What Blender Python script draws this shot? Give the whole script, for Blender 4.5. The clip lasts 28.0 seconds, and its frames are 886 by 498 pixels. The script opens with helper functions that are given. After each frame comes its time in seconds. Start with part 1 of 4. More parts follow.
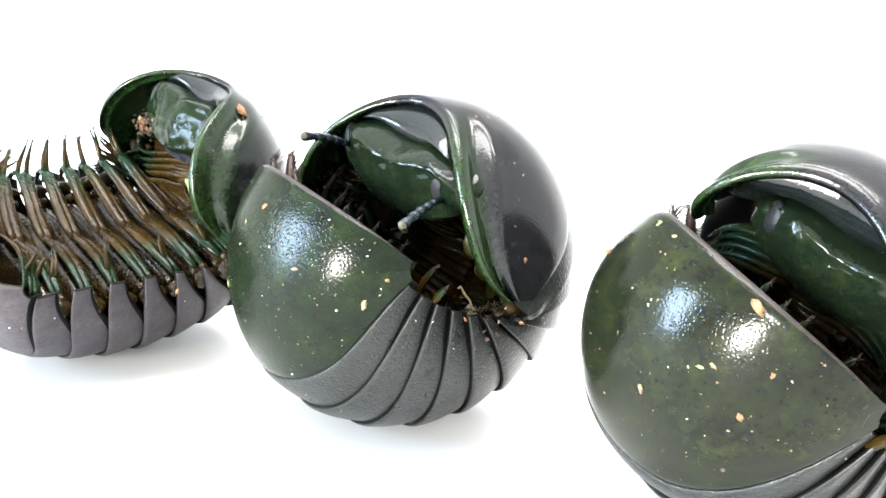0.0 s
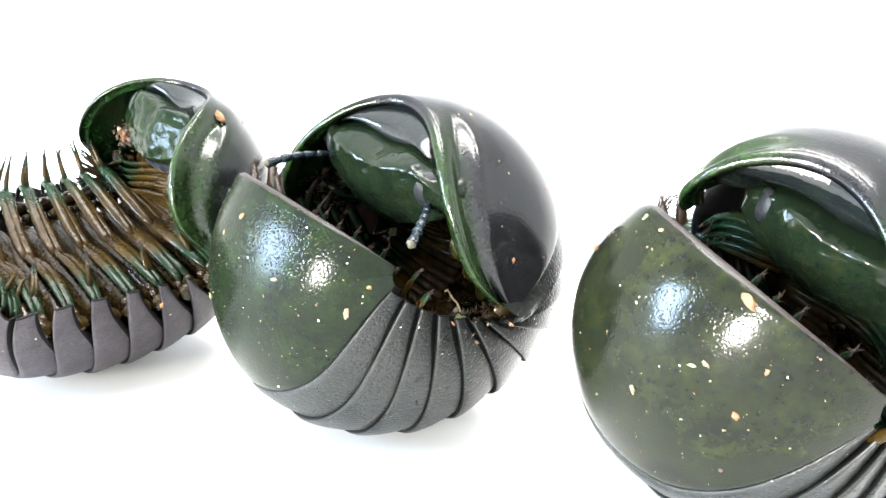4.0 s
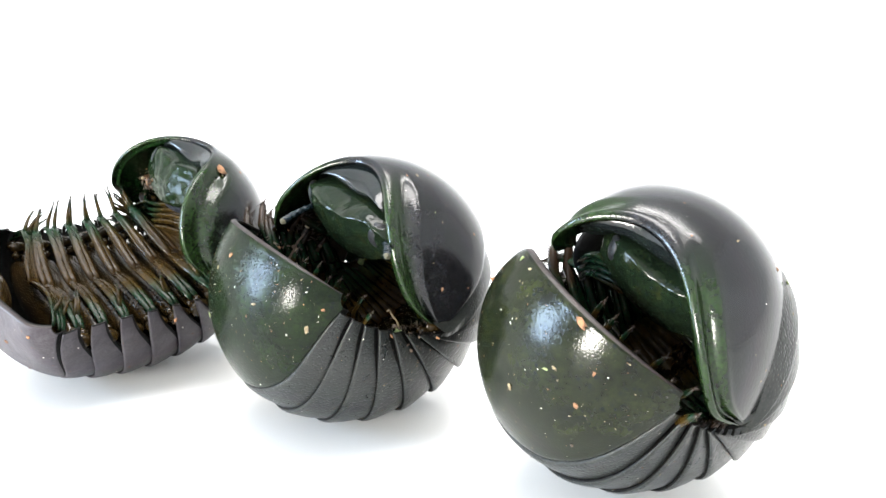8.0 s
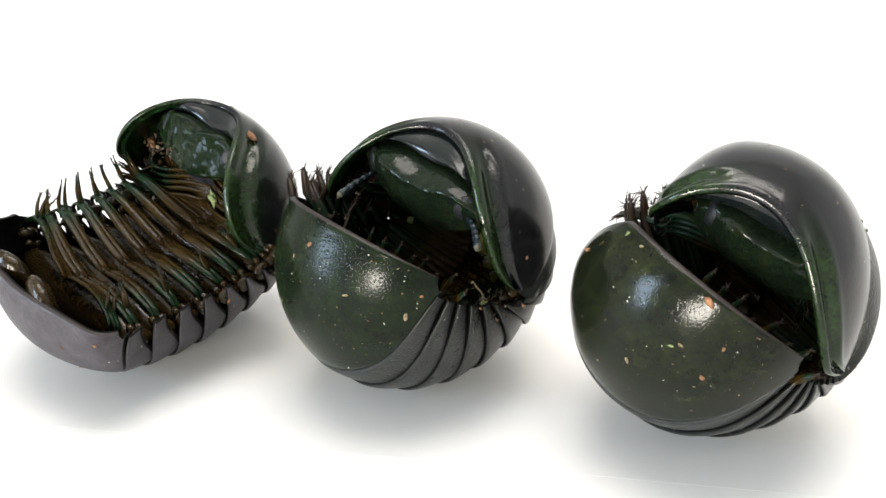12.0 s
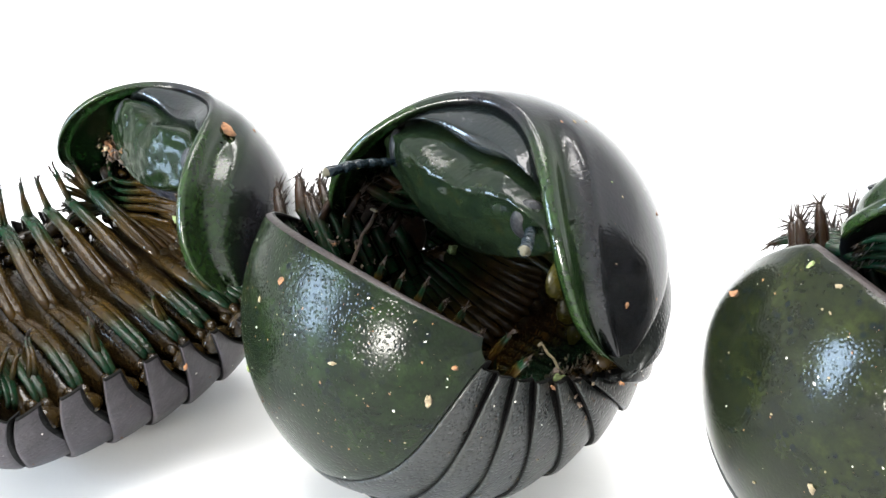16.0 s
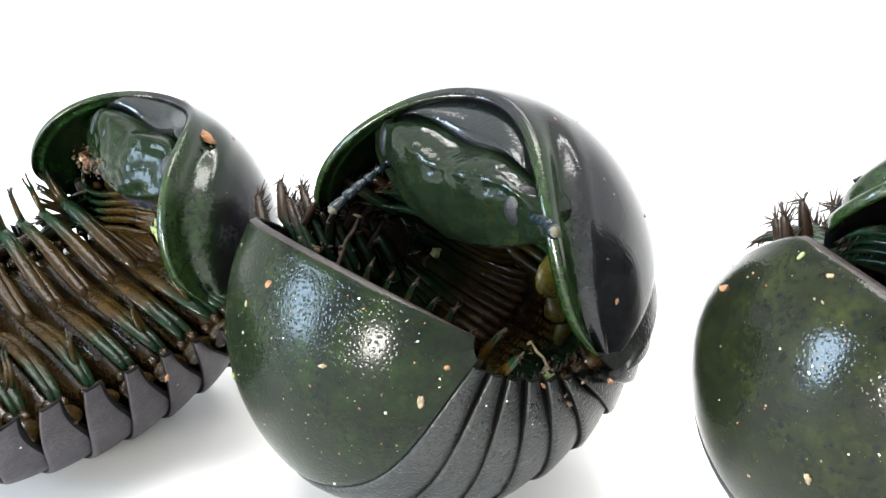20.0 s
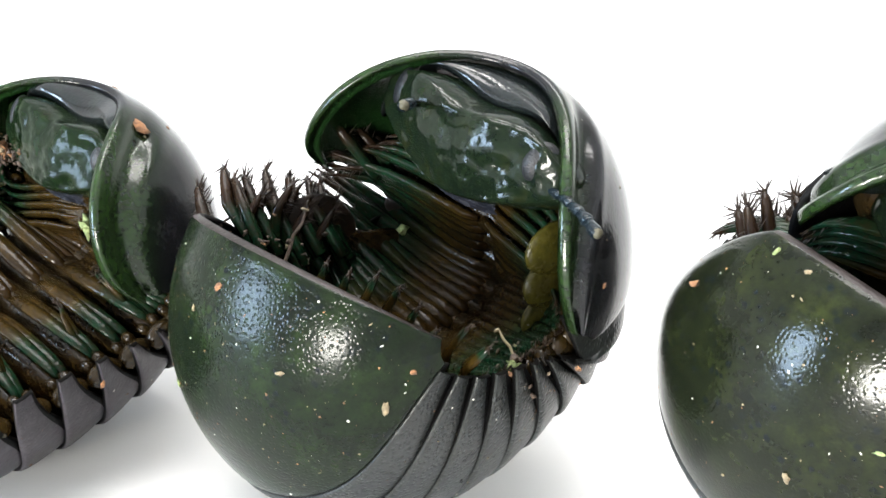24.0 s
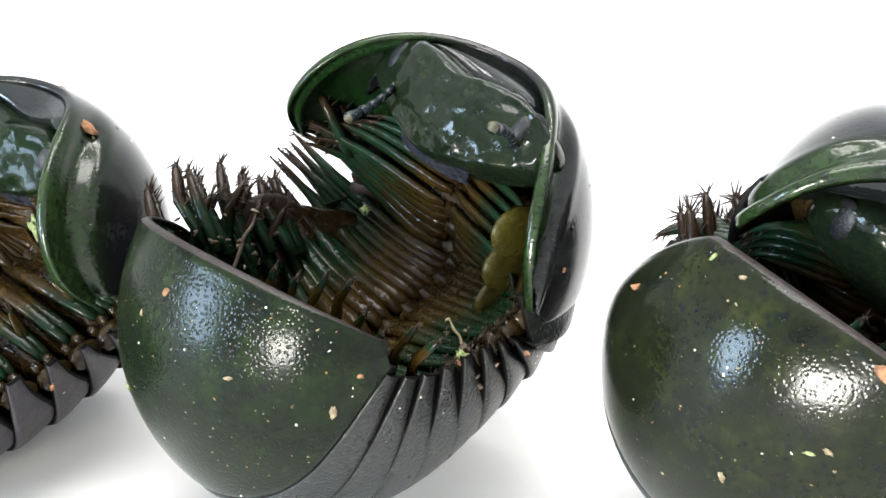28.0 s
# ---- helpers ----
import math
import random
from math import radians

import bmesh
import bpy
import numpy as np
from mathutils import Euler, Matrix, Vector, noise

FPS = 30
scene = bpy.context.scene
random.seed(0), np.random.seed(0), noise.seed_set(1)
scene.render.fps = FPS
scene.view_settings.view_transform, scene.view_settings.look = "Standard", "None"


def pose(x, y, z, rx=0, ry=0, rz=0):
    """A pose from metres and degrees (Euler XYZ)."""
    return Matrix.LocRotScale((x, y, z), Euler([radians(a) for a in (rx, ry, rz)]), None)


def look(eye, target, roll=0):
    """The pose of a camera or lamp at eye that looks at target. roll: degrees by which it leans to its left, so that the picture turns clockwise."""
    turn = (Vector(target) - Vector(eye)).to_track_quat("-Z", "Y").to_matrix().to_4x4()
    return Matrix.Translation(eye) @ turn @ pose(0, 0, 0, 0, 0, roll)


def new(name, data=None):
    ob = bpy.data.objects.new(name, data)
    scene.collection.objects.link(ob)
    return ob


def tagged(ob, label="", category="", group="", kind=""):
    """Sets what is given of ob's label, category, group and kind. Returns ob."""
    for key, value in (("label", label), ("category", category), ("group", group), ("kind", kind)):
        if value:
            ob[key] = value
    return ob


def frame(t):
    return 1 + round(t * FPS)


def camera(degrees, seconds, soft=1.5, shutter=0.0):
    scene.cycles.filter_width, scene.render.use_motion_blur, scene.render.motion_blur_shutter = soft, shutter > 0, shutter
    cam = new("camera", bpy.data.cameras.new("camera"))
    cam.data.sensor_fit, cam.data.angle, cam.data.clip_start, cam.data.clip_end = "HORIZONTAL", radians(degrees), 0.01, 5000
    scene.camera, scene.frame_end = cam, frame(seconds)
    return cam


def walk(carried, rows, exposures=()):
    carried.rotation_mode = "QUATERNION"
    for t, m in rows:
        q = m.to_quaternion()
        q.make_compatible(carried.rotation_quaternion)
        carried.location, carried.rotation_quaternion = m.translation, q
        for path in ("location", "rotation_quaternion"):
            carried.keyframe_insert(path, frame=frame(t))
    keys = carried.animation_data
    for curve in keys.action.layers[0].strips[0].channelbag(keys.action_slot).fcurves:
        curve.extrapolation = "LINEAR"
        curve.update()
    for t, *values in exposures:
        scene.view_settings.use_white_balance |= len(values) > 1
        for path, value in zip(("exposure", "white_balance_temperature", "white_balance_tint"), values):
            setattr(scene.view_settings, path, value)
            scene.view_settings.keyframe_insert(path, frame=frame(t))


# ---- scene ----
cam = camera(50.0, 28.0)
PATH = [
    (0, (0.03079, -0.11577, 0.05574), (0.00092, 0.02610, 0.01724), 5.79),
    (0.5, (0.03087, -0.11543, 0.05550), (0.00086, 0.02657, 0.01760), 5.73),
    (1, (0.03127, -0.11479, 0.05615), (0.00162, 0.02713, 0.01771), 5.26),
    (1.5, (0.03168, -0.11402, 0.05665), (0.00198, 0.02763, 0.01727), 4.62),
    (2, (0.03212, -0.11303, 0.05656), (0.00197, 0.02850, 0.01707), 4.16),
    (2.5, (0.03253, -0.11230, 0.05662), (0.00223, 0.02925, 0.01729), 3.71),
    (3, (0.03306, -0.11179, 0.05662), (0.00217, 0.02957, 0.01708), 3.39),
    (3.5, (0.03293, -0.11191, 0.05640), (0.00181, 0.02936, 0.01671), 3.23),
    (5.5, (0.03355, -0.11091, 0.05774), (0.00130, 0.02925, 0.01515), 2.35),
    (6, (0.03392, -0.11052, 0.05828), (0.00155, 0.02944, 0.01512), 2.15),
    (6.5, (0.03415, -0.11022, 0.05818), (0.00214, 0.02996, 0.01547), 2.16),
    (7, (0.03459, -0.11113, 0.05968), (0.00311, 0.02940, 0.01773), 1.86),
    (7.5, (0.03557, -0.12004, 0.06408), (0.00087, 0.02031, 0.02411), 1.28),
    (8, (0.05334, -0.13755, 0.07044), (0.01596, 0.00186, 0.02960), 1.98),
    (8.5, (0.06449, -0.14400, 0.06946), (0.02047, -0.00734, 0.02604), 0.92),
    (9, (0.06610, -0.14312, 0.06847), (0.02038, -0.00748, 0.02360), 0.12),
    (9.5, (0.06093, -0.13916, 0.07059), (0.02034, -0.00101, 0.02854), -0.49),
    (10, (0.04669, -0.13487, 0.07461), (0.01115, 0.00590, 0.03680), -2.09),
    (10.5, (0.03456, -0.12905, 0.07525), (-0.00025, 0.00859, 0.02684), -2.77),
    (11, (0.02356, -0.12877, 0.08281), (0.00467, 0.00823, 0.02472), -0.74),
    (11.5, (0.01941, -0.13625, 0.08707), (0.00579, -0.00087, 0.02394), 0.23),
    (13.5, (0.02260, -0.11770, 0.08190), (0.00073, 0.01636, 0.01826), -0.72),
    (14, (0.01990, -0.09470, 0.06880), (-0.00700, 0.04060, 0.00970), -1.06),
    (14.5, (0.01885, -0.08991, 0.06451), (-0.00960, 0.04538, 0.00633), -1.44),
    (15, (0.01901, -0.08957, 0.06349), (-0.00944, 0.04588, 0.00566), -1.62),
    (15.5, (0.01878, -0.08902, 0.06334), (-0.00986, 0.04664, 0.00610), -1.70),
    (16, (0.01858, -0.08994, 0.06384), (-0.00956, 0.04682, 0.00901), -1.58),
    (16.5, (0.01829, -0.09051, 0.06379), (-0.00996, 0.04672, 0.01023), -1.70),
    (17, (0.01796, -0.09045, 0.06329), (-0.00947, 0.04713, 0.01020), -1.70),
    (17.5, (0.01752, -0.09036, 0.06297), (-0.00908, 0.04738, 0.00987), -1.75),
    (18, (0.01712, -0.09058, 0.06288), (-0.00871, 0.04745, 0.01014), -1.67),
    (18.5, (0.01686, -0.09056, 0.06234), (-0.00843, 0.04781, 0.01025), -1.75),
    (19, (0.01644, -0.09069, 0.06209), (-0.00808, 0.04799, 0.01043), -1.62),
    (19.5, (0.01656, -0.09079, 0.06207), (-0.00764, 0.04800, 0.01058), -1.67),
    (20, (0.01648, -0.09065, 0.06184), (-0.00634, 0.04836, 0.01031), -1.59),
    (20.5, (0.01638, -0.08987, 0.06162), (-0.00447, 0.04938, 0.00991), -1.47),
    (21, (0.01597, -0.08957, 0.06125), (-0.00409, 0.04974, 0.00938), -1.44),
    (21.5, (0.01580, -0.08920, 0.06125), (-0.00344, 0.04997, 0.00872), -1.38),
    (23.5, (0.01228, -0.08846, 0.06273), (0.00098, 0.05056, 0.00754), -0.54),
    (24, (0.01213, -0.08697, 0.06208), (0.00259, 0.05085, 0.00774), -0.47),
    (24.5, (0.01210, -0.08707, 0.06205), (0.00242, 0.05088, 0.00807), -0.46),
    (25, (0.01245, -0.08729, 0.06255), (0.00313, 0.05090, 0.00911), -0.49),
    (25.5, (0.01304, -0.08757, 0.06329), (0.00475, 0.05075, 0.01002), -0.40),
    (26, (0.01363, -0.08775, 0.06389), (0.00640, 0.05040, 0.01002), -0.20),
    (26.5, (0.01362, -0.08783, 0.06384), (0.00688, 0.05011, 0.00934), -0.22),
    (27, (0.01355, -0.08764, 0.06359), (0.00693, 0.04979, 0.00782), -0.36),
    (27.5, (0.01343, -0.08745, 0.06386), (0.00825, 0.04980, 0.00747), -0.03),
    (28, (0.01353, -0.08730, 0.06398), (0.00977, 0.04996, 0.00748), 0.23),
]
EXPOSURES = [
    (0.0, 0.27, 6500, 10), (2.0, 0.27, 6500, 10), (2.6, 0.55, 6500, 10), (6.5, 0.55, 6500, 10), (7.2, 0.5, 6500, 10), (8.0, -0.2, 6500, 10),
    (8.6, -1.0, 6590, 10), (9.0, -1.65, 6650, 10), (9.4, -1.95, 6703, 10), (10.1, -1.95, 6796, 10), (10.5, -1.6, 6850, 10), (11.0, -1.3, 6841, 10),
    (11.5, -1.3, 6833, 10), (13.5, -0.9, 6800, 10), (14.1, -0.15, 6500, 10), (15.0, -0.3, 6500, 10), (18.0, -0.35, 6500, 10), (21.0, -0.35, 6500, 10),
    (24.0, -0.55, 6500, 10), (28.0, -0.62, 6500, 10),
]
walk(cam, [(t, look(eye, target, roll)) for t, eye, target, roll in PATH], EXPOSURES)

# ---- light ----
world = bpy.data.worlds.new("room_light")
scene.world = world
world.use_nodes = True
world.node_tree.nodes["Background"].inputs[0].default_value = (0.86, 0.93, 1.0, 1)
world.node_tree.nodes["Background"].inputs[1].default_value = 0.35


def area_lamp(name, eye, target, sx, sy, watts, colour):
    data = bpy.data.lights.new(name, "AREA")
    data.shape, data.size, data.size_y, data.energy, data.color = "RECTANGLE", sx, sy, watts, colour
    ob = new(name, data)
    ob.matrix_world = look(eye, target)
    return ob


area_lamp("ceiling_lamp", (0.0, 0.0, 1.15), (0.0, 0.0, 0.0), 0.75, 0.5, 30, (1.0, 0.965, 0.945))
area_lamp("strip_lamp", (0.35, 0.6, 1.3), (0.0, 0.0, 0.0), 1.2, 0.1, 18, (1.0, 0.98, 0.95))
area_lamp("window_white", (-0.98, -1.9, 0.24), (0.0, 0.0, 0.02), 0.62, 0.6, 200, (1.0, 0.97, 0.9))
area_lamp("window_blue", (-1.92, -0.9, 0.4), (0.0, 0.0, 0.02), 0.5, 1.0, 115, (0.55, 0.75, 1.0))


# ---- materials ----
def material(name):
    m = bpy.data.materials.new(name)
    m.use_nodes = True
    nt = m.node_tree
    return m, nt, nt.nodes["Principled BSDF"]


def link(nt, a, b):
    nt.links.new(a, b)


def noise_node(nt, scale, detail=4.0, rough=0.55, coord=None):
    n = nt.nodes.new("ShaderNodeTexNoise")
    n.inputs["Scale"].default_value, n.inputs["Detail"].default_value, n.inputs["Roughness"].default_value = scale, detail, rough
    link(nt, coord or coords(nt), n.inputs["Vector"])
    return n


def coords(nt):
    for n in nt.nodes:
        if n.type == "TEX_COORD":
            return n.outputs["Object"]
    return nt.nodes.new("ShaderNodeTexCoord").outputs["Object"]


def ramp(nt, source, *stops):
    n = nt.nodes.new("ShaderNodeValToRGB")
    e = n.color_ramp.elements
    while len(e) < len(stops):
        e.new(0.5)
    for el, (at, colour) in zip(e, stops):
        el.position, el.color = at, (*colour, 1)
    link(nt, source, n.inputs[0])
    return n.outputs[0]


def mixed(nt, factor, a, b):
    n = nt.nodes.new("ShaderNodeMix")
    n.data_type = "RGBA"
    for sock, v in ((n.inputs[0], factor), (n.inputs[6], a), (n.inputs[7], b)):
        if isinstance(v, tuple):
            sock.default_value = (*v, 1)
        elif isinstance(v, float):
            sock.default_value = v
        else:
            link(nt, v, sock)
    return n.outputs[2]


def bump(nt, height, distance, strength=1.0, under=None):
    n = nt.nodes.new("ShaderNodeBump")
    n.inputs["Distance"].default_value, n.inputs["Strength"].default_value = distance, strength
    link(nt, height, n.inputs["Height"])
    if under is not None:
        link(nt, under, n.inputs["Normal"])
    return n.outputs[0]


def chitin(name, dark, mid, light, rough=0.22, pit=0.00004, pit_scale=2400.0, spot=0.0, coat=0.0, spec=0.25, grade=()):
    """Polished dark cuticle: mottled colour, fine pits, dull dust smears."""
    m, nt, b = material(name)
    big = noise_node(nt, 380.0, 6.0, 0.65)
    fine = noise_node(nt, 1900.0, 3.0)
    col = ramp(nt, big.outputs[0], (0.3, dark), (0.54, mid), (0.8, light))
    if grade:
        at = nt.nodes.new("ShaderNodeAttribute")
        at.attribute_name = "along"
        jog = nt.nodes.new("ShaderNodeMath")
        jog.operation = "MULTIPLY_ADD"
        jog.inputs[1].default_value = 0.24
        link(nt, noise_node(nt, 500.0, 4.0).outputs[0], jog.inputs[0])
        link(nt, at.outputs["Fac"], jog.inputs[2])
        stops = [(min(1.0, p + 0.12), c) for p, c in grade]
        hue = ramp(nt, jog.outputs[0], *stops)
        shade = nt.nodes.new("ShaderNodeMix")
        shade.data_type, shade.blend_type = "RGBA", "MULTIPLY"
        shade.inputs[0].default_value = 1.0
        link(nt, ramp(nt, big.outputs[0], (0.3, (0.5, 0.5, 0.5)), (0.7, (1.4, 1.4, 1.4))), shade.inputs[6])
        link(nt, hue, shade.inputs[7])
        col = shade.outputs[2]
    col = mixed(nt, ramp(nt, fine.outputs[0], (0.42, (0, 0, 0)), (0.68, (0.7, 0.7, 0.7))), col, dark)
    if spot:
        v = nt.nodes.new("ShaderNodeTexVoronoi")
        v.inputs["Scale"].default_value = 950.0
        link(nt, coords(nt), v.inputs["Vector"])
        dots = ramp(nt, v.outputs["Distance"], (0.16, (spot, spot, spot)), (0.34, (0, 0, 0)))
        some = ramp(nt, noise_node(nt, 330.0, 3.0).outputs[0], (0.42, (0, 0, 0)), (0.56, (1, 1, 1)))
        col = mixed(nt, mixed(nt, some, (0.0, 0.0, 0.0), dots), col, (0.003, 0.005, 0.006))
    link(nt, col, b.inputs["Base Color"])
    smear = noise_node(nt, 300.0, 6.0, 0.7)
    link(nt, ramp(nt, smear.outputs[0], (0.25, (rough,) * 3), (0.85, (min(1.0, rough * 1.5),) * 3)), b.inputs["Roughness"])
    pits = nt.nodes.new("ShaderNodeTexVoronoi")
    pits.inputs["Scale"].default_value = pit_scale
    link(nt, coords(nt), pits.inputs["Vector"])
    soft = ramp(nt, pits.outputs["Distance"], (0.05, (0, 0, 0)), (0.5, (1, 1, 1)))
    n1 = bump(nt, soft, pit, 0.5)
    n2 = bump(nt, noise_node(nt, 2600.0, 2.0).outputs[0], pit * 0.7, 0.4, n1)
    link(nt, n2, b.inputs["Normal"])
    b.inputs["Coat Weight"].default_value = coat
    b.inputs["Coat Roughness"].default_value = 0.08
    b.inputs["Specular IOR Level"].default_value = spec
    return m


SHELL_GREEN = chitin("shell_green", (0.0034, 0.0048, 0.0034), (0.0065, 0.0115, 0.0046), (0.013, 0.0245, 0.0062), 0.13, 0.000042, 2800.0, 0.95, 0.0, 0.12)
SHELL_POLISHED = chitin("shell_polished", (0.0036, 0.0044, 0.003), (0.0078, 0.0102, 0.004), (0.018, 0.023, 0.006), 0.11, 0.000022, 2800.0, 0.95, 0.0, 0.16)
SHELL_GREY = chitin("shell_grey", (0.009, 0.0102, 0.0098), (0.0155, 0.0175, 0.0162), (0.024, 0.0265, 0.0235), 0.25, 0.00012, 2200.0, 0.0, 0.0, 0.3)
SHELL_PURPLE = chitin("shell_purple", (0.026, 0.022, 0.027), (0.048, 0.043, 0.049), (0.07, 0.064, 0.07), 0.38, 0.00005, 2600.0)
SHELL_GLOSS = chitin("shell_gloss", (0.004, 0.005, 0.0055), (0.006, 0.008, 0.008), (0.01, 0.015, 0.01), 0.09, 0.00003, 2200.0, 0.0, 0.0, 0.34)
THORAX = chitin("thorax_gloss", (0.004, 0.005, 0.0055), (0.006, 0.008, 0.008), (0.01, 0.015, 0.01), 0.13, 0.00002, 2400.0, 0.0, 0.0, 0.28,
                ((0.0, (0.0085, 0.0085, 0.0098)), (0.35, (0.007, 0.012, 0.006)), (0.7, (0.009, 0.019, 0.005)), (1.0, (0.01, 0.022, 0.0055))))
# green raised to stand for light coming through the thin lobe
LOBE_INSIDE = chitin("lobe_inside_lit_green", (0.003, 0.009, 0.003), (0.0055, 0.02, 0.0045), (0.0085, 0.034, 0.006), 0.2, 0.00003, 2200.0, 0.0, 0.0, 0.3)
RIM_BROWN = chitin("rim_brown", (0.012, 0.009, 0.008), (0.02, 0.015, 0.014), (0.035, 0.026, 0.023), 0.4, 0.00004, 2000.0)
HEAD_GREEN = chitin("head_green", (0.003, 0.0055, 0.0035), (0.0055, 0.01, 0.0045), (0.014, 0.0145, 0.004), 0.09, 0.00007, 800.0, 0.5, 0.0, 0.17)
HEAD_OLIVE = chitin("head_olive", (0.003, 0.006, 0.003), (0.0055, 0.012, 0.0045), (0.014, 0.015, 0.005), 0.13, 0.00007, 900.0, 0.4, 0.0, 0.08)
LEG = chitin("leg_cuticle", (0.012, 0.008, 0.003), (0.05, 0.03, 0.006), (0.1, 0.07, 0.012), 0.17, 0.00007, 1500.0, 0.0, 0.0, 0.13,
             ((0.0, (0.022, 0.0115, 0.003)), (0.3, (0.023, 0.014, 0.0026)), (0.5, (0.0032, 0.017, 0.0075)), (0.72, (0.003, 0.014, 0.0065)), (0.9, (0.012, 0.0065, 0.004))))
BELLY = chitin("belly_brown", (0.008, 0.005, 0.002), (0.02, 0.012, 0.0035), (0.036, 0.024, 0.006), 0.16, 0.00007, 1500.0, 0.0, 0.0, 0.25)
PLEURITE = chitin("pleurite_olive", (0.016, 0.014, 0.003), (0.036, 0.032, 0.0055), (0.058, 0.05, 0.009), 0.22, 0.00005, 1500.0)
ANTENNA = chitin("antenna_teal", (0.003, 0.006, 0.008), (0.006, 0.011, 0.015), (0.01, 0.018, 0.022), 0.2, 0.00004, 2500.0)
TIP_PALE = chitin("antenna_tip", (0.03, 0.03, 0.02), (0.06, 0.055, 0.035), (0.1, 0.09, 0.06), 0.4, 0.00003, 2500.0)
SPINE_DARK = chitin("spine_dark", (0.007, 0.004, 0.003), (0.016, 0.009, 0.005), (0.035, 0.02, 0.008), 0.4, 0.00003, 2500.0)
# near-black that paints in the shade of the gaps between plates
GAP_SHADE = chitin("gap_shade", (0.002, 0.002, 0.002), (0.003, 0.003, 0.003), (0.005, 0.005, 0.004), 0.5, 0.00006, 2500.0, 0.0, 0.0, 0.1)
MOUTH = chitin("mouth_crust", (0.004, 0.005, 0.008), (0.01, 0.011, 0.016), (0.03, 0.025, 0.025), 0.5, 0.0002, 1600.0, 0.0, 0.0, 0.1)


def eye_material():
    m, nt, b = material("eye_facets")
    v = nt.nodes.new("ShaderNodeTexVoronoi")
    v.inputs["Scale"].default_value = 4600.0
    link(nt, coords(nt), v.inputs["Vector"])
    link(nt, ramp(nt, v.outputs["Distance"], (0.2, (0.016, 0.016, 0.018)), (0.6, (0.005, 0.006, 0.007))), b.inputs["Base Color"])
    inv = ramp(nt, v.outputs["Distance"], (0.0, (1, 1, 1)), (0.6, (0, 0, 0)))
    link(nt, bump(nt, inv, 0.00005, 0.6), b.inputs["Normal"])
    b.inputs["Roughness"].default_value = 0.45
    b.inputs["Specular IOR Level"].default_value = 0.25
    return m


EYE = eye_material()


def crumb_material(name, a, c):
    m, nt, b = material(name)
    n = noise_node(nt, 2500.0, 4.0)
    link(nt, ramp(nt, n.outputs[0], (0.35, a), (0.7, c)), b.inputs["Base Color"])
    link(nt, bump(nt, n.outputs[0], 0.0001), b.inputs["Normal"])
    b.inputs["Roughness"].default_value = 0.85
    return m


CRUMB_BROWN = crumb_material("crumb_brown", (0.1, 0.05, 0.025), (0.3, 0.14, 0.06))
CRUMB_TAN = crumb_material("crumb_tan", (0.1, 0.078, 0.045), (0.28, 0.22, 0.13))
CRUMB_GREEN = crumb_material("crumb_green", (0.11, 0.14, 0.05), (0.24, 0.29, 0.12))
CRUMB_DARK = crumb_material("crumb_dark", (0.02, 0.014, 0.01), (0.07, 0.045, 0.03))
CRUMB_PALE = crumb_material("crumb_pale", (0.5, 0.48, 0.42), (0.75, 0.73, 0.66))


def paper(name, colour, fibre):
    m, nt, b = material(name)
    n = noise_node(nt, 60.0, 6.0)
    n2 = noise_node(nt, 900.0, 3.0)
    dim = tuple(c * 0.97 for c in colour)
    link(nt, ramp(nt, n.outputs[0], (0.3, dim), (0.7, colour)), b.inputs["Base Color"])
    link(nt, bump(nt, n2.outputs[0], fibre, 0.4), b.inputs["Normal"])
    b.inputs["Roughness"].default_value = 0.55
    return m


SHEET = paper("white_sheet", (0.66, 0.66, 0.65), 0.00005)
TABLE = paper("white_table", (0.68, 0.68, 0.67), 0.00003)
WALL = paper("wall_paint", (0.78, 0.77, 0.77), 0.0002)
CEILING = paper("ceiling_paint", (0.75, 0.75, 0.74), 0.0002)


# ---- mesh helpers ----
def finish(name, bm, mat, smooth=True):
    me = bpy.data.meshes.new(name)
    bm.normal_update()
    bm.to_mesh(me)
    bm.free()
    for m in mat if isinstance(mat, (list, tuple)) else (mat,):
        me.materials.append(m)
    if smooth:
        me.polygons.foreach_set("use_smooth", [True] * len(me.polygons))
    return me


def part(name, bm, mat, parent=None, label="", smooth=True):
    ob = new(name, finish(name, bm, mat, smooth))
    ob.parent = parent
    return tagged(ob, label)


def block(bm, lo, hi, bevel=0.0):
    c = [(a + b) / 2 for a, b in zip(lo, hi)]
    s = [b - a for a, b in zip(lo, hi)]
    geo = bmesh.ops.create_cube(bm, size=1, matrix=Matrix.LocRotScale(c, None, s))
    if bevel:
        edges = {e for v in geo["verts"] for e in v.link_edges}
        bmesh.ops.bevel(bm, geom=list(edges), offset=bevel, segments=2, affect="EDGES")


def grid_solid(bm, outer, inner):
    """A closed shell from two equal grids of points: outer skin, inner skin and the rim between them."""
    rows, cols = len(outer), len(outer[0])
    vo = [[bm.verts.new(p) for p in row] for row in outer]
    vi = [[bm.verts.new(p) for p in row] for row in inner]
    for i in range(rows - 1):
        for j in range(cols - 1):
            bm.faces.new((vo[i][j], vo[i][j + 1], vo[i + 1][j + 1], vo[i + 1][j]))
            bm.faces.new((vi[i][j], vi[i + 1][j], vi[i + 1][j + 1], vi[i][j + 1]))
    ring = [(i, 0) for i in range(rows)] + [(rows - 1, j) for j in range(1, cols)]
    ring += [(i, cols - 1) for i in range(rows - 2, -1, -1)] + [(0, j) for j in range(cols - 2, 0, -1)]
    for (a, b), (c, d) in zip(ring, ring[1:] + ring[:1]):
        bm.faces.new((vo[a][b], vo[c][d], vi[c][d], vi[a][b]))


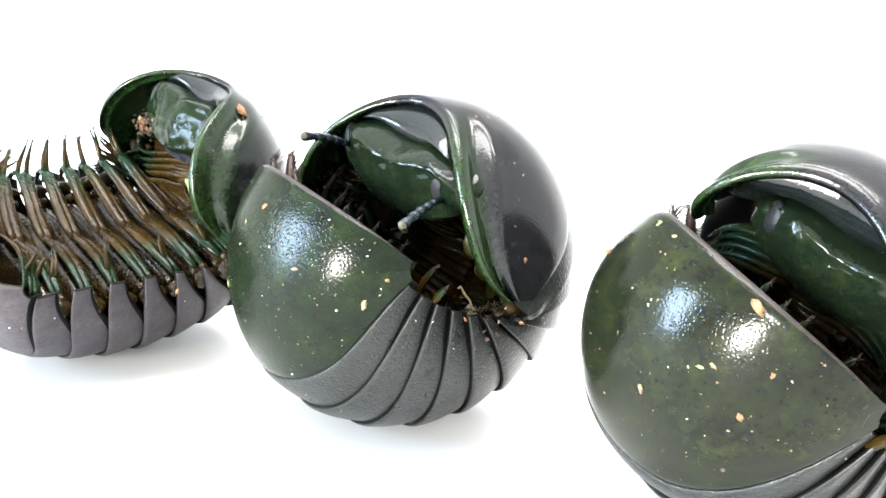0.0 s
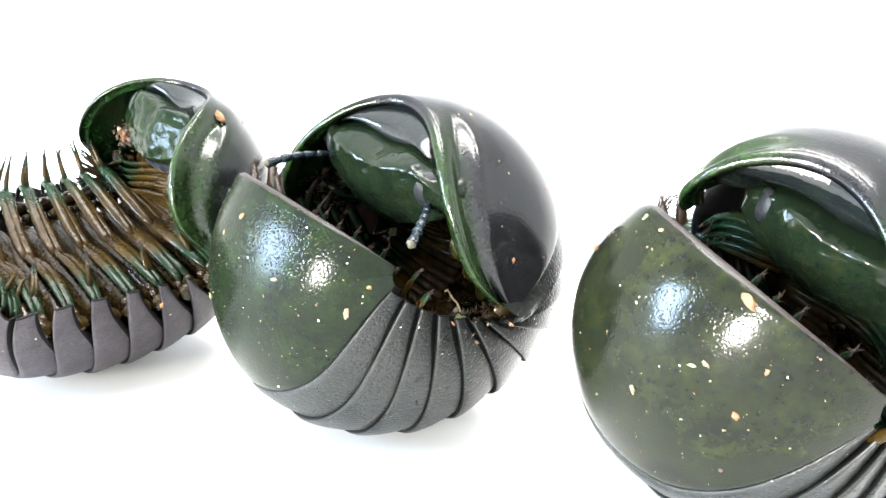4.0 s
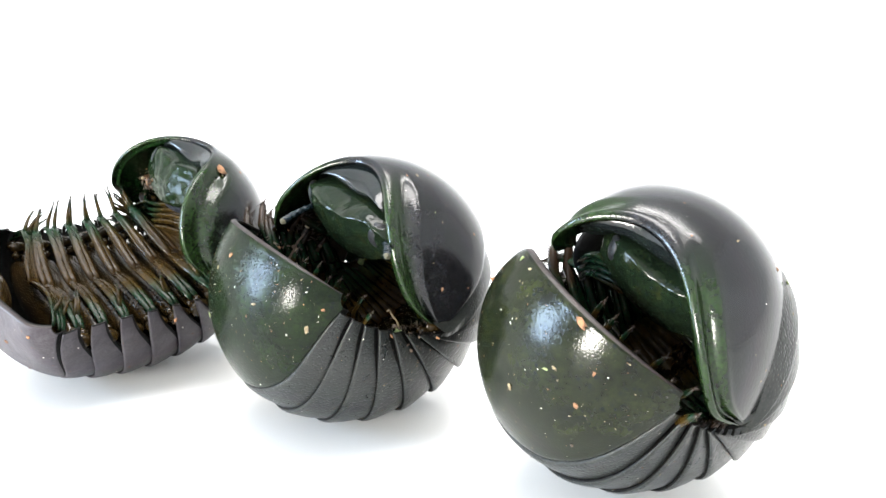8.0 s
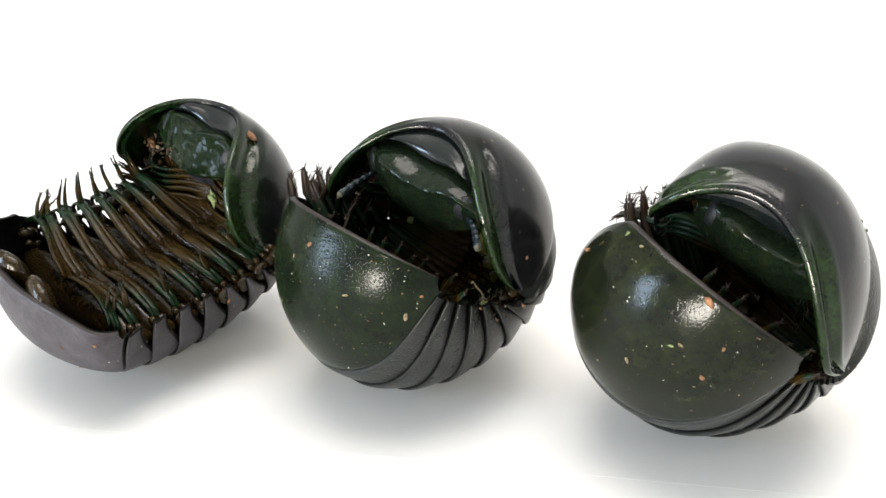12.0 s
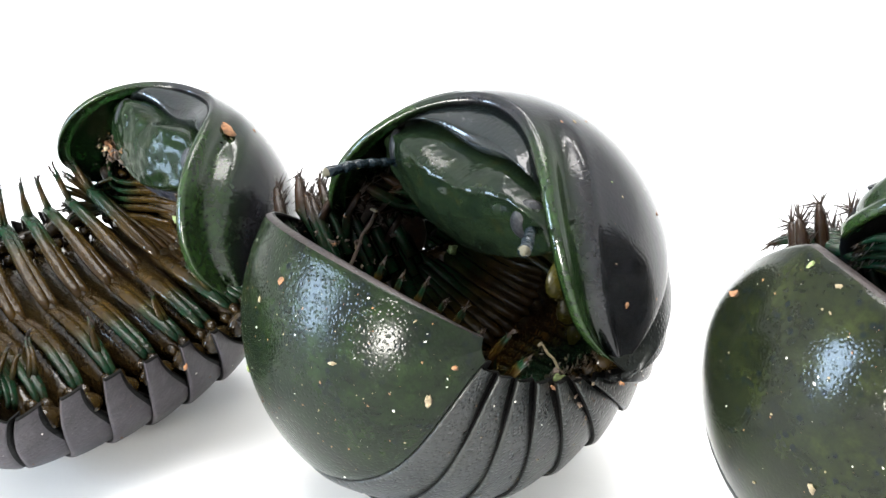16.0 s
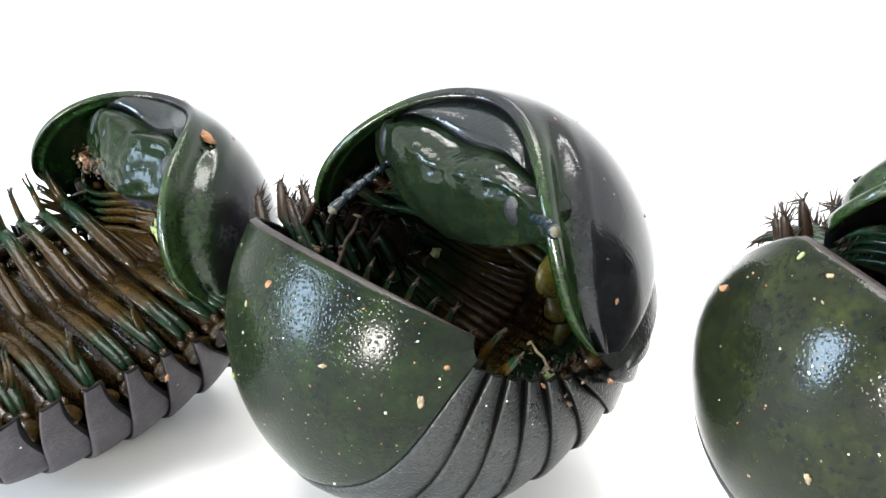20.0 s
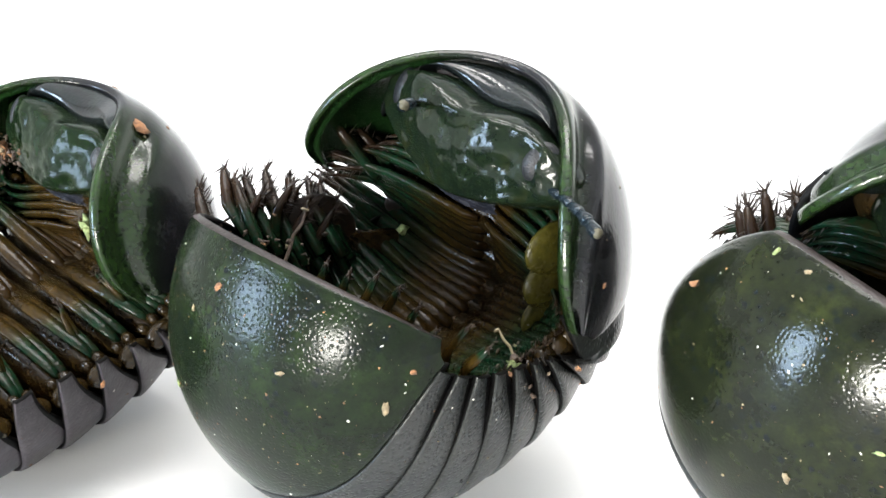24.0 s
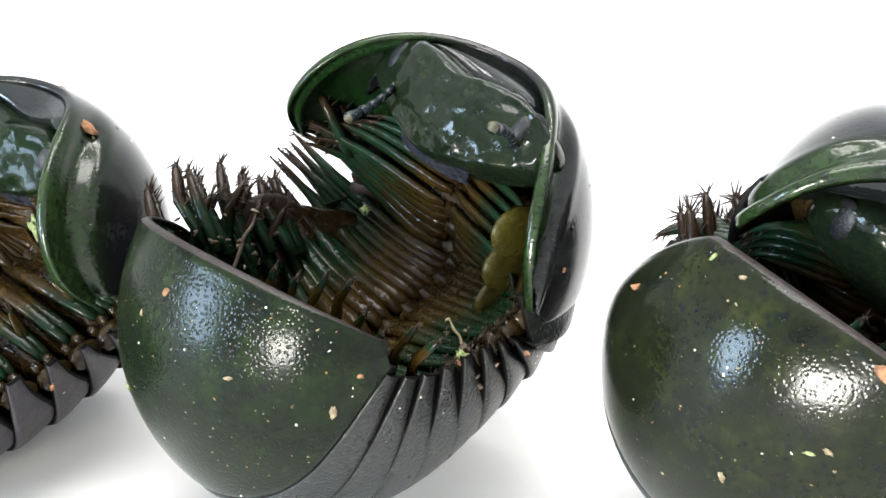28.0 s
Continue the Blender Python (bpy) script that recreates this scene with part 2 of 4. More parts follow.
def tube(bm, points, radii, sides=8, flat=1.0, across=None):
    """A tapered tube through points, closed at both ends."""
    pts = [Vector(p) for p in points]
    rings, side = [], across
    for k, p in enumerate(pts):
        d = (pts[min(k + 1, len(pts) - 1)] - pts[max(k - 1, 0)]).normalized()
        side = (side or d.orthogonal()).copy()
        side = (side - d * side.dot(d)).normalized()
        up = d.cross(side)
        rings.append([bm.verts.new(p + radii[k] * (math.cos(a) * side + flat * math.sin(a) * up))
                      for a in (2 * math.pi * s / sides for s in range(sides))])
    for a, b in zip(rings, rings[1:]):
        for s in range(sides):
            bm.faces.new((a[s], a[(s + 1) % sides], b[(s + 1) % sides], b[s]))
    bm.faces.new(rings[0][::-1])
    bm.faces.new(rings[-1])


# ---- the room and the table ----
def slab(name, lo, hi, mat, bevel=0.0, category=""):
    bm = bmesh.new()
    block(bm, lo, hi, bevel)
    return tagged(part(name, bm, mat, smooth=False), kind="structure", category=category)


slab("floor", (-2.0, -2.0, -0.85), (2.0, 2.2, -0.8), WALL)
slab("wall_north", (-2.0, 2.2, -0.85), (2.0, 2.3, 1.75), WALL)
slab("wall_south", (-2.0, -2.1, -0.85), (2.0, -2.0, 1.75), WALL)
slab("wall_east", (2.0, -2.1, -0.85), (2.1, 2.3, 1.75), WALL)
slab("wall_west", (-2.1, -2.1, -0.85), (-2.0, 2.3, 1.75), WALL)
slab("ceiling", (-2.1, -2.1, 1.75), (2.1, 2.3, 1.8), CEILING)
tagged(slab("table_top", (-1.4, -0.75, -0.03), (1.4, 1.9, -0.0001), TABLE, 0.002), "smooth white table top under the sheet", "table", kind="structure")


def sheet_of_paper():
    """A long sheet lying flat under the animals and curving up behind them."""
    prof = [(0.0, 0.0), (0.15, 0.0), (0.32, 0.0)]
    for n in range(1, 61):
        a = radians(48 * n / 60)
        prof.append((0.32 + 1.6 * math.sin(a), 1.6 * (1 - math.cos(a))))
    prof.append((1.72, 0.75))
    bm = bmesh.new()
    for a, b in zip(prof, prof[1:]):
        d = Vector((0, b[0] - a[0], b[1] - a[1])).normalized()
        down = Vector((0, d.z, -d.y)) * 0.00002
        vs = [bm.verts.new((x, y, z)) for y, z in (a, b) for x in (-0.95, 0.95)]
        vd = [bm.verts.new(v.co + down) for v in vs]
        bm.faces.new((vs[0], vs[1], vs[3], vs[2]))
        bm.faces.new((vd[0], vd[2], vd[3], vd[1]))
    bmesh.ops.remove_doubles(bm, verts=bm.verts, dist=0.00001)
    ends = [e for e in bm.edges if e.is_boundary]
    bmesh.ops.bridge_loops(bm, edges=ends)
    bmesh.ops.recalc_face_normals(bm, faces=bm.faces)
    ob = tagged(part("white_sheet", bm, SHEET, smooth=False), "matte white paper sheet lying on the table", "paper sheet", kind="structure")
    ob.matrix_world = pose(0, -0.0235, -0.00006, 0, 0, -2.2)


sheet_of_paper()

# ---- pill millipedes ----
# A body is laid out rolled up, in units of its radius: x is the lateral axis, and angles run in the y-z plane from
# the free edge of the anal shield (0) over the ten narrow tergites to the thoracic shield and the head.
TAIL_END, TERGITES, STEP = 72.0, 10, 17.5
EDGES = [TAIL_END + STEP * k for k in range(TERGITES + 1)]
HINGE = 0.86


class Body:
    """The proportions of one animal: radius R, width, and where the side tips of the plates lie along y."""

    def __init__(self, R, wide, tail_tip, front_tip, lobe_tip, front, lobe, twist, gap=0.3, far=0.5, flat=0.0, back=0.0, folded=False, lobe_far=None, blunt=1.0, hang=None, bulge=0.0, tail=0.0, far_cut=0.0, far_tip=79.0, green=0.8, far_band=0.0, lift=0.0, wide_front=None, blunt_far=1.0, face=0.62, inset=2.0, groove=1.0, head=1.1, aside=0.0, tuck=0.0):
        self.R, self.wide, self.tips = R, wide, (tail_tip, front_tip, lobe_tip)
        self.lobe_far, self.blunt = lobe if lobe_far is None else lobe_far, blunt
        self.bulge, self.tail, self.far_cut, self.far_tip, self.green, self.far_band, self.lift = bulge, tail, far_cut, far_tip, green, far_band, lift
        self.hang = far if hang is None else hang
        self.blunt_far, self.face, self.inset, self.groove, self.head, self.aside, self.tuck = blunt_far, face, inset, groove, head, aside, tuck
        self.wide_front = wide if wide_front is None else wide_front
        self.lobe, self.gap, self.far, self.flat, self.back = lobe, gap, far, flat, back
        self.front, self.twist, self.folded = front, Matrix.Rotation(radians(twist), 4, (0, 0, -1)), folded

    def edge(self, f):
        """The angle of the thoracic shield's front edge along the lateral angle f."""
        return self.front + (self.lobe if f > 0 else self.lobe_far) * math.sin(radians(f)) ** 2

    def band(self, f):
        """How far the seam behind the anal shield is drawn forward on the far side."""
        return -self.far_band * min(1.0, max(0.0, (25 - f) / 45)) * min(1.0, max(0.0, (f + 75) / 25))

    def tip(self, deg):
        a, b, c = self.tips
        return float(np.interp(deg, (0, TAIL_END, EDGES[-1], EDGES[-1] + 14, 400), (a, a, b, c, c)))

    def on(self, lat, deg, k=1.0, tip=None):
        """A point of the shell: lateral angle, angle round the axis, height."""
        c, n, a = math.cos(radians(lat)), math.sin(radians(lat)), radians(deg)
        s = self.tip(deg) if tip is None else tip
        s *= 1.0 if lat > 0 else self.far if tip is None else self.hang
        w = float(np.interp(deg, (TAIL_END, EDGES[-1]), (self.wide, self.wide_front)))
        return Vector((n * w, c * math.cos(a) + s * n ** 4, c * math.sin(a))) * (k * self.R)

    def belly(self, deg):
        """The frame on the belly at an angle: x lateral, y outward, z along growing angle."""
        a = radians(deg)
        m = Matrix(((1, 0, 0), (0, math.cos(a), -math.sin(a)), (0, math.sin(a), math.cos(a)))).to_4x4()
        m.translation = (0, 0.55 * self.R * float(np.interp(deg, (0, TAIL_END, EDGES[-1], 400), (self.tips[0], self.tips[0], self.tips[1] * 0.75, self.tips[1] * 0.75))), 0)
        return m


def polar(u, r, deg):
    a = radians(deg)
    return Vector((u, r * math.cos(a), r * math.sin(a)))


def chain(alphas, body):
    """The pose of each piece when the joints between them are opened by these angles: the anal shield, ten tergites,
    the thoracic shield, the head."""
    R = body.R
    hinges = [polar(0, HINGE * R, at) for at in EDGES] + [polar(0, 0.75 * R, body.front - 8)]
    out, m = [Matrix.Identity(4)], Matrix.Identity(4)
    for a, h in zip(alphas, hinges):
        m = m @ Matrix.Translation(h) @ Matrix.Rotation(radians(-a), 4, "X") @ Matrix.Translation(-h)
        out.append(m @ body.twist if len(out) > TERGITES else m.copy())
    return out


def lats(tip, n):
    return [tip * math.sin(radians(90 * (2 * i / n - 1))) for i in range(n + 1)]


def graded(bm, values):
    """Stores how far along a part each of its points lies, for its colour; the values repeat over the points."""
    layer = bm.verts.layers.float.new("along")
    for n, v in enumerate(bm.verts):
        v[layer] = values[n % len(values)]


def shell(body, lo, hi, tip, radius, n_ang=8, n_lat=40, thick=0.03, fixed=None, shade_from=0.0, edged=False, far_tip=0.0):
    """A lune-shaped plate: lo(f), hi(f) give its edges in degrees along the lateral angle f, radius(f, s) its height."""
    bm = bmesh.new()
    outer, inner = [], []
    for i in range(n_lat + 1):
        f = lats(tip, n_lat)[i]
        if far_tip and f < 0:
            f *= far_tip / tip
        ro, ri = [], []
        for j in range(n_ang + 1):
            s = j / n_ang
            ang = lo(f) + (hi(f) - lo(f)) * s
            k = radius(f, s)
            ro.append(body.on(f, ang, k, fixed))
            ri.append(body.on(f, ang, k - thick, fixed))
        outer.append(ro)
        inner.append(ri)
    grid_solid(bm, outer, inner)
    # overlapped strip, rim and inner skin get the painted gap shade
    if shade_from:
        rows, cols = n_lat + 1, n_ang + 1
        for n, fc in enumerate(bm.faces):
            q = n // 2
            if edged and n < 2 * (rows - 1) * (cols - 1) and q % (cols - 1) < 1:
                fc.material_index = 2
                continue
            if n >= 2 * (rows - 1) * (cols - 1) or n % 2 or q % (cols - 1) >= shade_from * (cols - 1):
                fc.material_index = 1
    bmesh.ops.recalc_face_normals(bm, faces=bm.faces)
    return bm


def tail_rim(body, f):
    """The angle of the anal shield's free edge."""
    return (14 if f < 0 else 2) * max(0.0, (abs(f) - 60) / 21) ** 3 + body.far_cut * max(0.0, (-f - 14) / 66) ** 1.3


def anal_shield(body, parent, mat):
    def rad(f, s):
        lip = 0.004 * math.exp(-((s - 0.025) / 0.015) ** 2)
        return 1.0 + body.tail * min(1.0, s / 0.4) - 0.05 * max(0.0, s - 0.86) / 0.14 + lip - 0.02 * math.exp(-s / 0.008) - body.flat * math.exp(-s / 0.25) * (1.0 if f < 0 else max(0.0, 1 - f / 40))

    return part("anal_shield", shell(body, lambda f: tail_rim(body, f), lambda f: TAIL_END + 9 + body.band(f), 85, rad, 60, 72, shade_from=0.868, edged=True, thick=0.018), (mat, GAP_SHADE, RIM_BROWN), parent, "domed anal shield with fine pits and soil specks")


def tergite(body, k, parent, mat):
    lo, hi = EDGES[k], EDGES[k + 1] + (10 if k < TERGITES - 1 else max(10.0, 12 - body.back))

    def rad(f, s):
        tipped = max(0.0, abs(f) - 60) / 24
        return 1.008 + body.tail * max(0.0, 1 - k / 6) - 0.055 * s - 0.015 * math.exp(-s / 0.03) - 0.02 * tipped * s + 0.004 * math.sin(3.0 * s) * tipped

    def narrow(f):
        q = min(1.0, max(0.0, abs(f) - 60) / 20)
        return q * q * (3 - 2 * q)

    return part("tergite", shell(body, lambda f: lo + 2.5 * body.gap * narrow(f) + (body.band(f) if k == 0 else 0.0), lambda f: hi - (2 + 16 * body.gap) * narrow(f), 84 if body.folded else 83, rad, 22, 60, shade_from=0.85 if body.folded else 0.99 if k == TERGITES - 1 else 0.61), (mat, GAP_SHADE), parent)


def thoracic_shield(body, parent, mat):
    lo = EDGES[-1] - body.back

    def rear(f):
        if f > 50 and body.tuck:
            return lo + body.tuck * (1 - math.sqrt(1 - ((f - 50) / 29.01) ** 2))
        return lo + 16 * (body.blunt if f > 0 else 1.0) * max(0.0, (abs(f) - 58) / 21) ** 2.5

    def front(f):
        q = max(0.0, (abs(f) - 62) / 17)
        if f < -28 and body.far_tip < 60:
            return body.edge(f) - 24 * (1 - math.sqrt(max(0.0, 1 - ((-f - 28) / (body.far_tip - 28)) ** 2)))
        if f > 62 and body.tuck:
            return body.edge(f) - 0.6 * body.tuck * (1 - math.sqrt(1 - ((f - 62) / 17.01) ** 2))
        return body.edge(f) - 24 * (body.blunt if f > 0 else body.blunt_far) * q ** 2.5

    def rad(f, s):
        side = min(1.0, max(0.0, abs(f) - 10) / 28.0)
        side = side * side * (3 - 2 * side)
        g = body.groove if f > 0 else 1.0
        hollow = -0.05 * side * math.exp(-((s - 1 + 0.085 * g) / (0.038 * g)) ** 2) + 0.008 * side * math.exp(-((s - 1 + 0.145 * g) / (0.03 * g)) ** 2)
        rim = 0.003 + 0.012 * min(1.0, max(0.0, abs(f) - 34) / 16)
        rim *= math.exp(-((s - 0.975) / 0.014) ** 2)
        if body.far_tip < 60 and f < -22:
            hollow -= 0.18 * ((-f - 22) / (body.far_tip - 22)) ** 2
        return 1.014 + body.lift + body.bulge * (1 - s) - 0.012 * s + hollow + rim - 0.03 * math.exp(-(1 - s) / 0.015) - 0.02 * math.exp(-s / 0.02)

    bm = shell(body, rear, front, 79, rad, 64, 72, 0.022, body.tips[2], far_tip=body.far_tip)
    graded(bm, [min(1.0, max(0.0, (s - body.green) / (0.9 - body.green))) * min(1.0, max(0.0, abs(f) - 12) / 22) for f in lats(79, 72) for s in (j / 64 for j in range(65))])
    # inner skin takes the green with the shine-through painted in
    for n, fc in enumerate(bm.faces):
        if n < 2 * 72 * 64 and n % 2:
            fc.material_index = 1
    return part("thoracic_shield", bm, (mat, LOBE_INSIDE), parent, "large polished thoracic shield with a hollow green rim")


def ellipsoid(bm, centre, radii, turn=None, sub=3):
    geo = bmesh.ops.create_icosphere(bm, subdivisions=sub, radius=1.0)
    m = Matrix.Translation(centre) @ (turn or Matrix.Identity(4)) @ Matrix.Diagonal((*radii, 1))
    bmesh.ops.transform(bm, matrix=m, verts=geo["verts"])
    return geo["verts"]


def face_frame(deg, r):
    """x lateral, y outward from the axis, z along growing angle, at a radius in the middle plane."""
    a = radians(deg)
    m = Matrix(((1, 0, 0), (0, math.cos(a), -math.sin(a)), (0, math.sin(a), math.cos(a)))).to_4x4()
    m.translation = polar(0, r, deg)
    return m


def brow(x):
    """The wavy line between head and collum, above the middle of the face."""
    return 0.205 - 0.02 * math.cos(math.pi * x / 0.3) * max(0.0, 1 - (x / 0.52) ** 2)


def head_shape(x, y, z):
    """The head from a unit ball: wavy brow with a steep ridge, a face sloping in to the mouth, two sockets."""
    px = x * 0.545 * (1 - 0.5 * max(0.0, -y) ** 1.4)
    top = brow(px)
    py = top * y ** 0.6 if y > 0 else 0.22 * y
    if z < 0:
        return px, py, 0.02 + z * 0.2
    d = max(0.0, top - py)
    edge = min(1.0, z / 0.35)
    rise = 0.225 * (1 - math.exp(-d / 0.035)) - 0.17 * (d / 0.47) ** 1.6
    pz = 0.06 + edge ** 0.7 * rise * (1 - 0.72 * (px / 0.56) ** 2)
    pz += 0.012 * math.exp(-((d - 0.055) / 0.022) ** 2) * edge
    pz -= 0.014 * math.exp(-(px / 0.06) ** 2) * math.exp(-((py - 0.1) / 0.1) ** 2)
    for side in (-1, 1):
        q = math.hypot(px - side * 0.25, py - 0.005)
        pz += 0.014 * math.exp(-(q / 0.075) ** 2) - 0.026 * math.exp(-(q / 0.028) ** 2)
        pz += 0.02 * math.exp(-(math.hypot(px - side * 0.14, py + 0.12) / 0.1) ** 2)
    return px, py, pz + edge * (0.017 * noise.noise(Vector((px * 8, py * 8, 1.3))) + 0.011 * noise.noise(Vector((px * 19, py * 19, 4.1))))


def collum_mesh(body, S, hf):
    """A half-moon plate between the thoracic shield's edge and the brow, convex and rolled in at its front."""
    bm = bmesh.new()
    outer, inner = [], []
    back = hf.inverted()
    for i in range(57):
        f = 2 * i / 56 - 1
        a = radians(f * 76)
        f *= 56 if f > 0 else min(56.0, 0.85 * body.far_tip)
        under = max(0.0, abs(f) - 22) / 34
        o = back @ (body.on(f, body.edge(f) - 3.0 - (body.edge(f) - body.front) * 0.8 * min(1.0, 2 * under), 0.975 - 0.06 * under, body.tips[2]) / body.R)
        ix = 0.51 * body.head * math.sin(a)
        iy = body.head * brow(min(0.52, abs(ix / body.head))) - 0.015 - 0.12 * max(0.0, abs(math.sin(a)) - 0.86) / 0.14
        e = Vector((ix + body.aside, iy, 0.075 - 0.05 * math.sin(a) ** 4))
        ro, ri = [], []
        for j in range(15):
            q = j / 14
            p = o.lerp(e, q) + Vector((0, 0, 0.075 * math.sin(q * math.pi) ** 0.8))
            size = math.hypot(p.x / body.wide_front, p.y + body.face)
            most = 0.975 - 0.06 * under
            if size > most:
                p = Vector((p.x * most / size, (p.y + body.face) * most / size - body.face, p.z))
            ro.append(p)
            ri.append(p - Vector((0, 0, 0.03)))
        outer.append(ro)
        inner.append(ri)
    grid_solid(bm, outer, inner)
    bmesh.ops.recalc_face_normals(bm, faces=bm.faces)
    bmesh.ops.transform(bm, matrix=S @ hf, verts=bm.verts)
    return bm


def antenna_bmesh(R):
    """Along +z from the root, bowed towards +y; seven beads, the last one pale at its end."""
    bm = bmesh.new()
    at, pts, rad = Vector((0, 0, 0)), [], []
    heading = Vector((0, -0.2, 1)).normalized()
    for n in range(7):
        ln = (0.05, 0.075, 0.081, 0.081, 0.078, 0.07, 0.095)[n]
        w = (0.03, 0.021, 0.021, 0.022, 0.024, 0.027, 0.028)[n]
        for q, g in ((0.0, 0.62), (0.2, 0.8), (0.7, 1.0), (0.93, 0.92), (1.0, 0.6)):
            pts.append((at + heading * ln * q) * R)
            rad.append(w * g * R)
        at = at + heading * ln * 1.02
        heading = (heading + Vector((0, 0.07, 0))).normalized()
    pts += [pts[-1] + heading * 0.008 * R, pts[-1] + heading * 0.012 * R]
    rad += [0.014 * R, 0.004 * R]
    tube(bm, pts, rad, 12)
    end = max(v.co.z for v in bm.verts) - 0.016 * R
    for fc in bm.faces:
        if fc.calc_center_median().z > end:
            fc.material_index = 1
    return bm


def head_parts(body, parent, shield):
    R = body.R
    hf = face_frame(body.front + body.inset, body.face)
    S = Matrix.Scale(R, 4)
    grown = hf @ Matrix.Translation((body.aside, 0, 0)) @ Matrix.Scale(body.head, 4)
    part("collum", collum_mesh(body, S, hf), SHELL_GLOSS, shield, "smooth dark half-moon collum behind the head")
    bm = bmesh.new()
    ellipsoid(bm, (0, 0, 0), (1, 1, 1), None, 5)
    for v in bm.verts:
        v.co = head_shape(*v.co)
    bmesh.ops.transform(bm, matrix=S @ grown, verts=bm.verts)
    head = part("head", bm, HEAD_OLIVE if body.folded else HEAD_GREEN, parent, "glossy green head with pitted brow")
    for side in (-1, 1):
        bm = bmesh.new()
        ellipsoid(bm, (side * 0.405, 0.08, 0.145), (0.075, 0.09, 0.04), Matrix.Rotation(radians(side * 42), 4, "Y"), 3)
        bmesh.ops.transform(bm, matrix=S @ grown, verts=bm.verts)
        part("eye", bm, EYE, head, "grey faceted compound eye")
    bm = bmesh.new()
    bmesh.ops.create_grid(bm, x_segments=34, y_segments=20, size=1.0)
    for v in bm.verts:
        x, y, z = v.co
        q = 1 - x * x
        rough = 0.03 * noise.fractal(Vector((x * 4, y * 4, 2.0)), 0.8, 2.0, 4)
        v.co = (x * 0.22, -0.165 + y * 0.05 - 0.03 * q, 0.075 + 0.045 * q + rough - 0.06 * max(0.0, -y))
    bmesh.ops.transform(bm, matrix=S @ grown, verts=bm.verts)
    part("mouthpiece", bm, MOUTH, head, "dark crusty mouthpiece under the head")
    ants = []
    for side in (-1, 1):
        a = part("antenna", antenna_bmesh(R), (ANTENNA, TIP_PALE), head, "beaded blue-black antenna with a pale tip")
        root = grown @ Vector((side * 0.365, 0.0, 0.11))
        a.matrix_basis = Matrix.Translation(root * R) @ hf.to_3x3().to_4x4() @ Vector((side * -0.25, -0.25, -0.95)).to_track_quat("Z", "Y").to_matrix().to_4x4()
        ants.append(a)
    return head, ants


BRISTLES = {}


def spines(owner, P, start, count, ln, R, rnd, down, m):
    """Adds the bristles of one leg to those of its plate."""
    bm = BRISTLES.setdefault(owner.name, bmesh.new())
    for n in range(count):
        k = (start + (1 - start) * n / count) * (len(P) - 1)
        i = min(int(k), len(P) - 2)
        b = P[i].lerp(P[i + 1], k - i)
        run = (P[i + 1] - P[i]).normalized()
        d = (Vector((rnd.uniform(-0.6, 0.6), down * rnd.uniform(0.2, 1.0), rnd.uniform(-1, 1))) + run * 0.7).normalized()
        tube(bm, [m @ b, m @ (b + d * ln * rnd.uniform(0.6, 1.2) * R)], [0.006 * R, 0.0008 * R], 4)


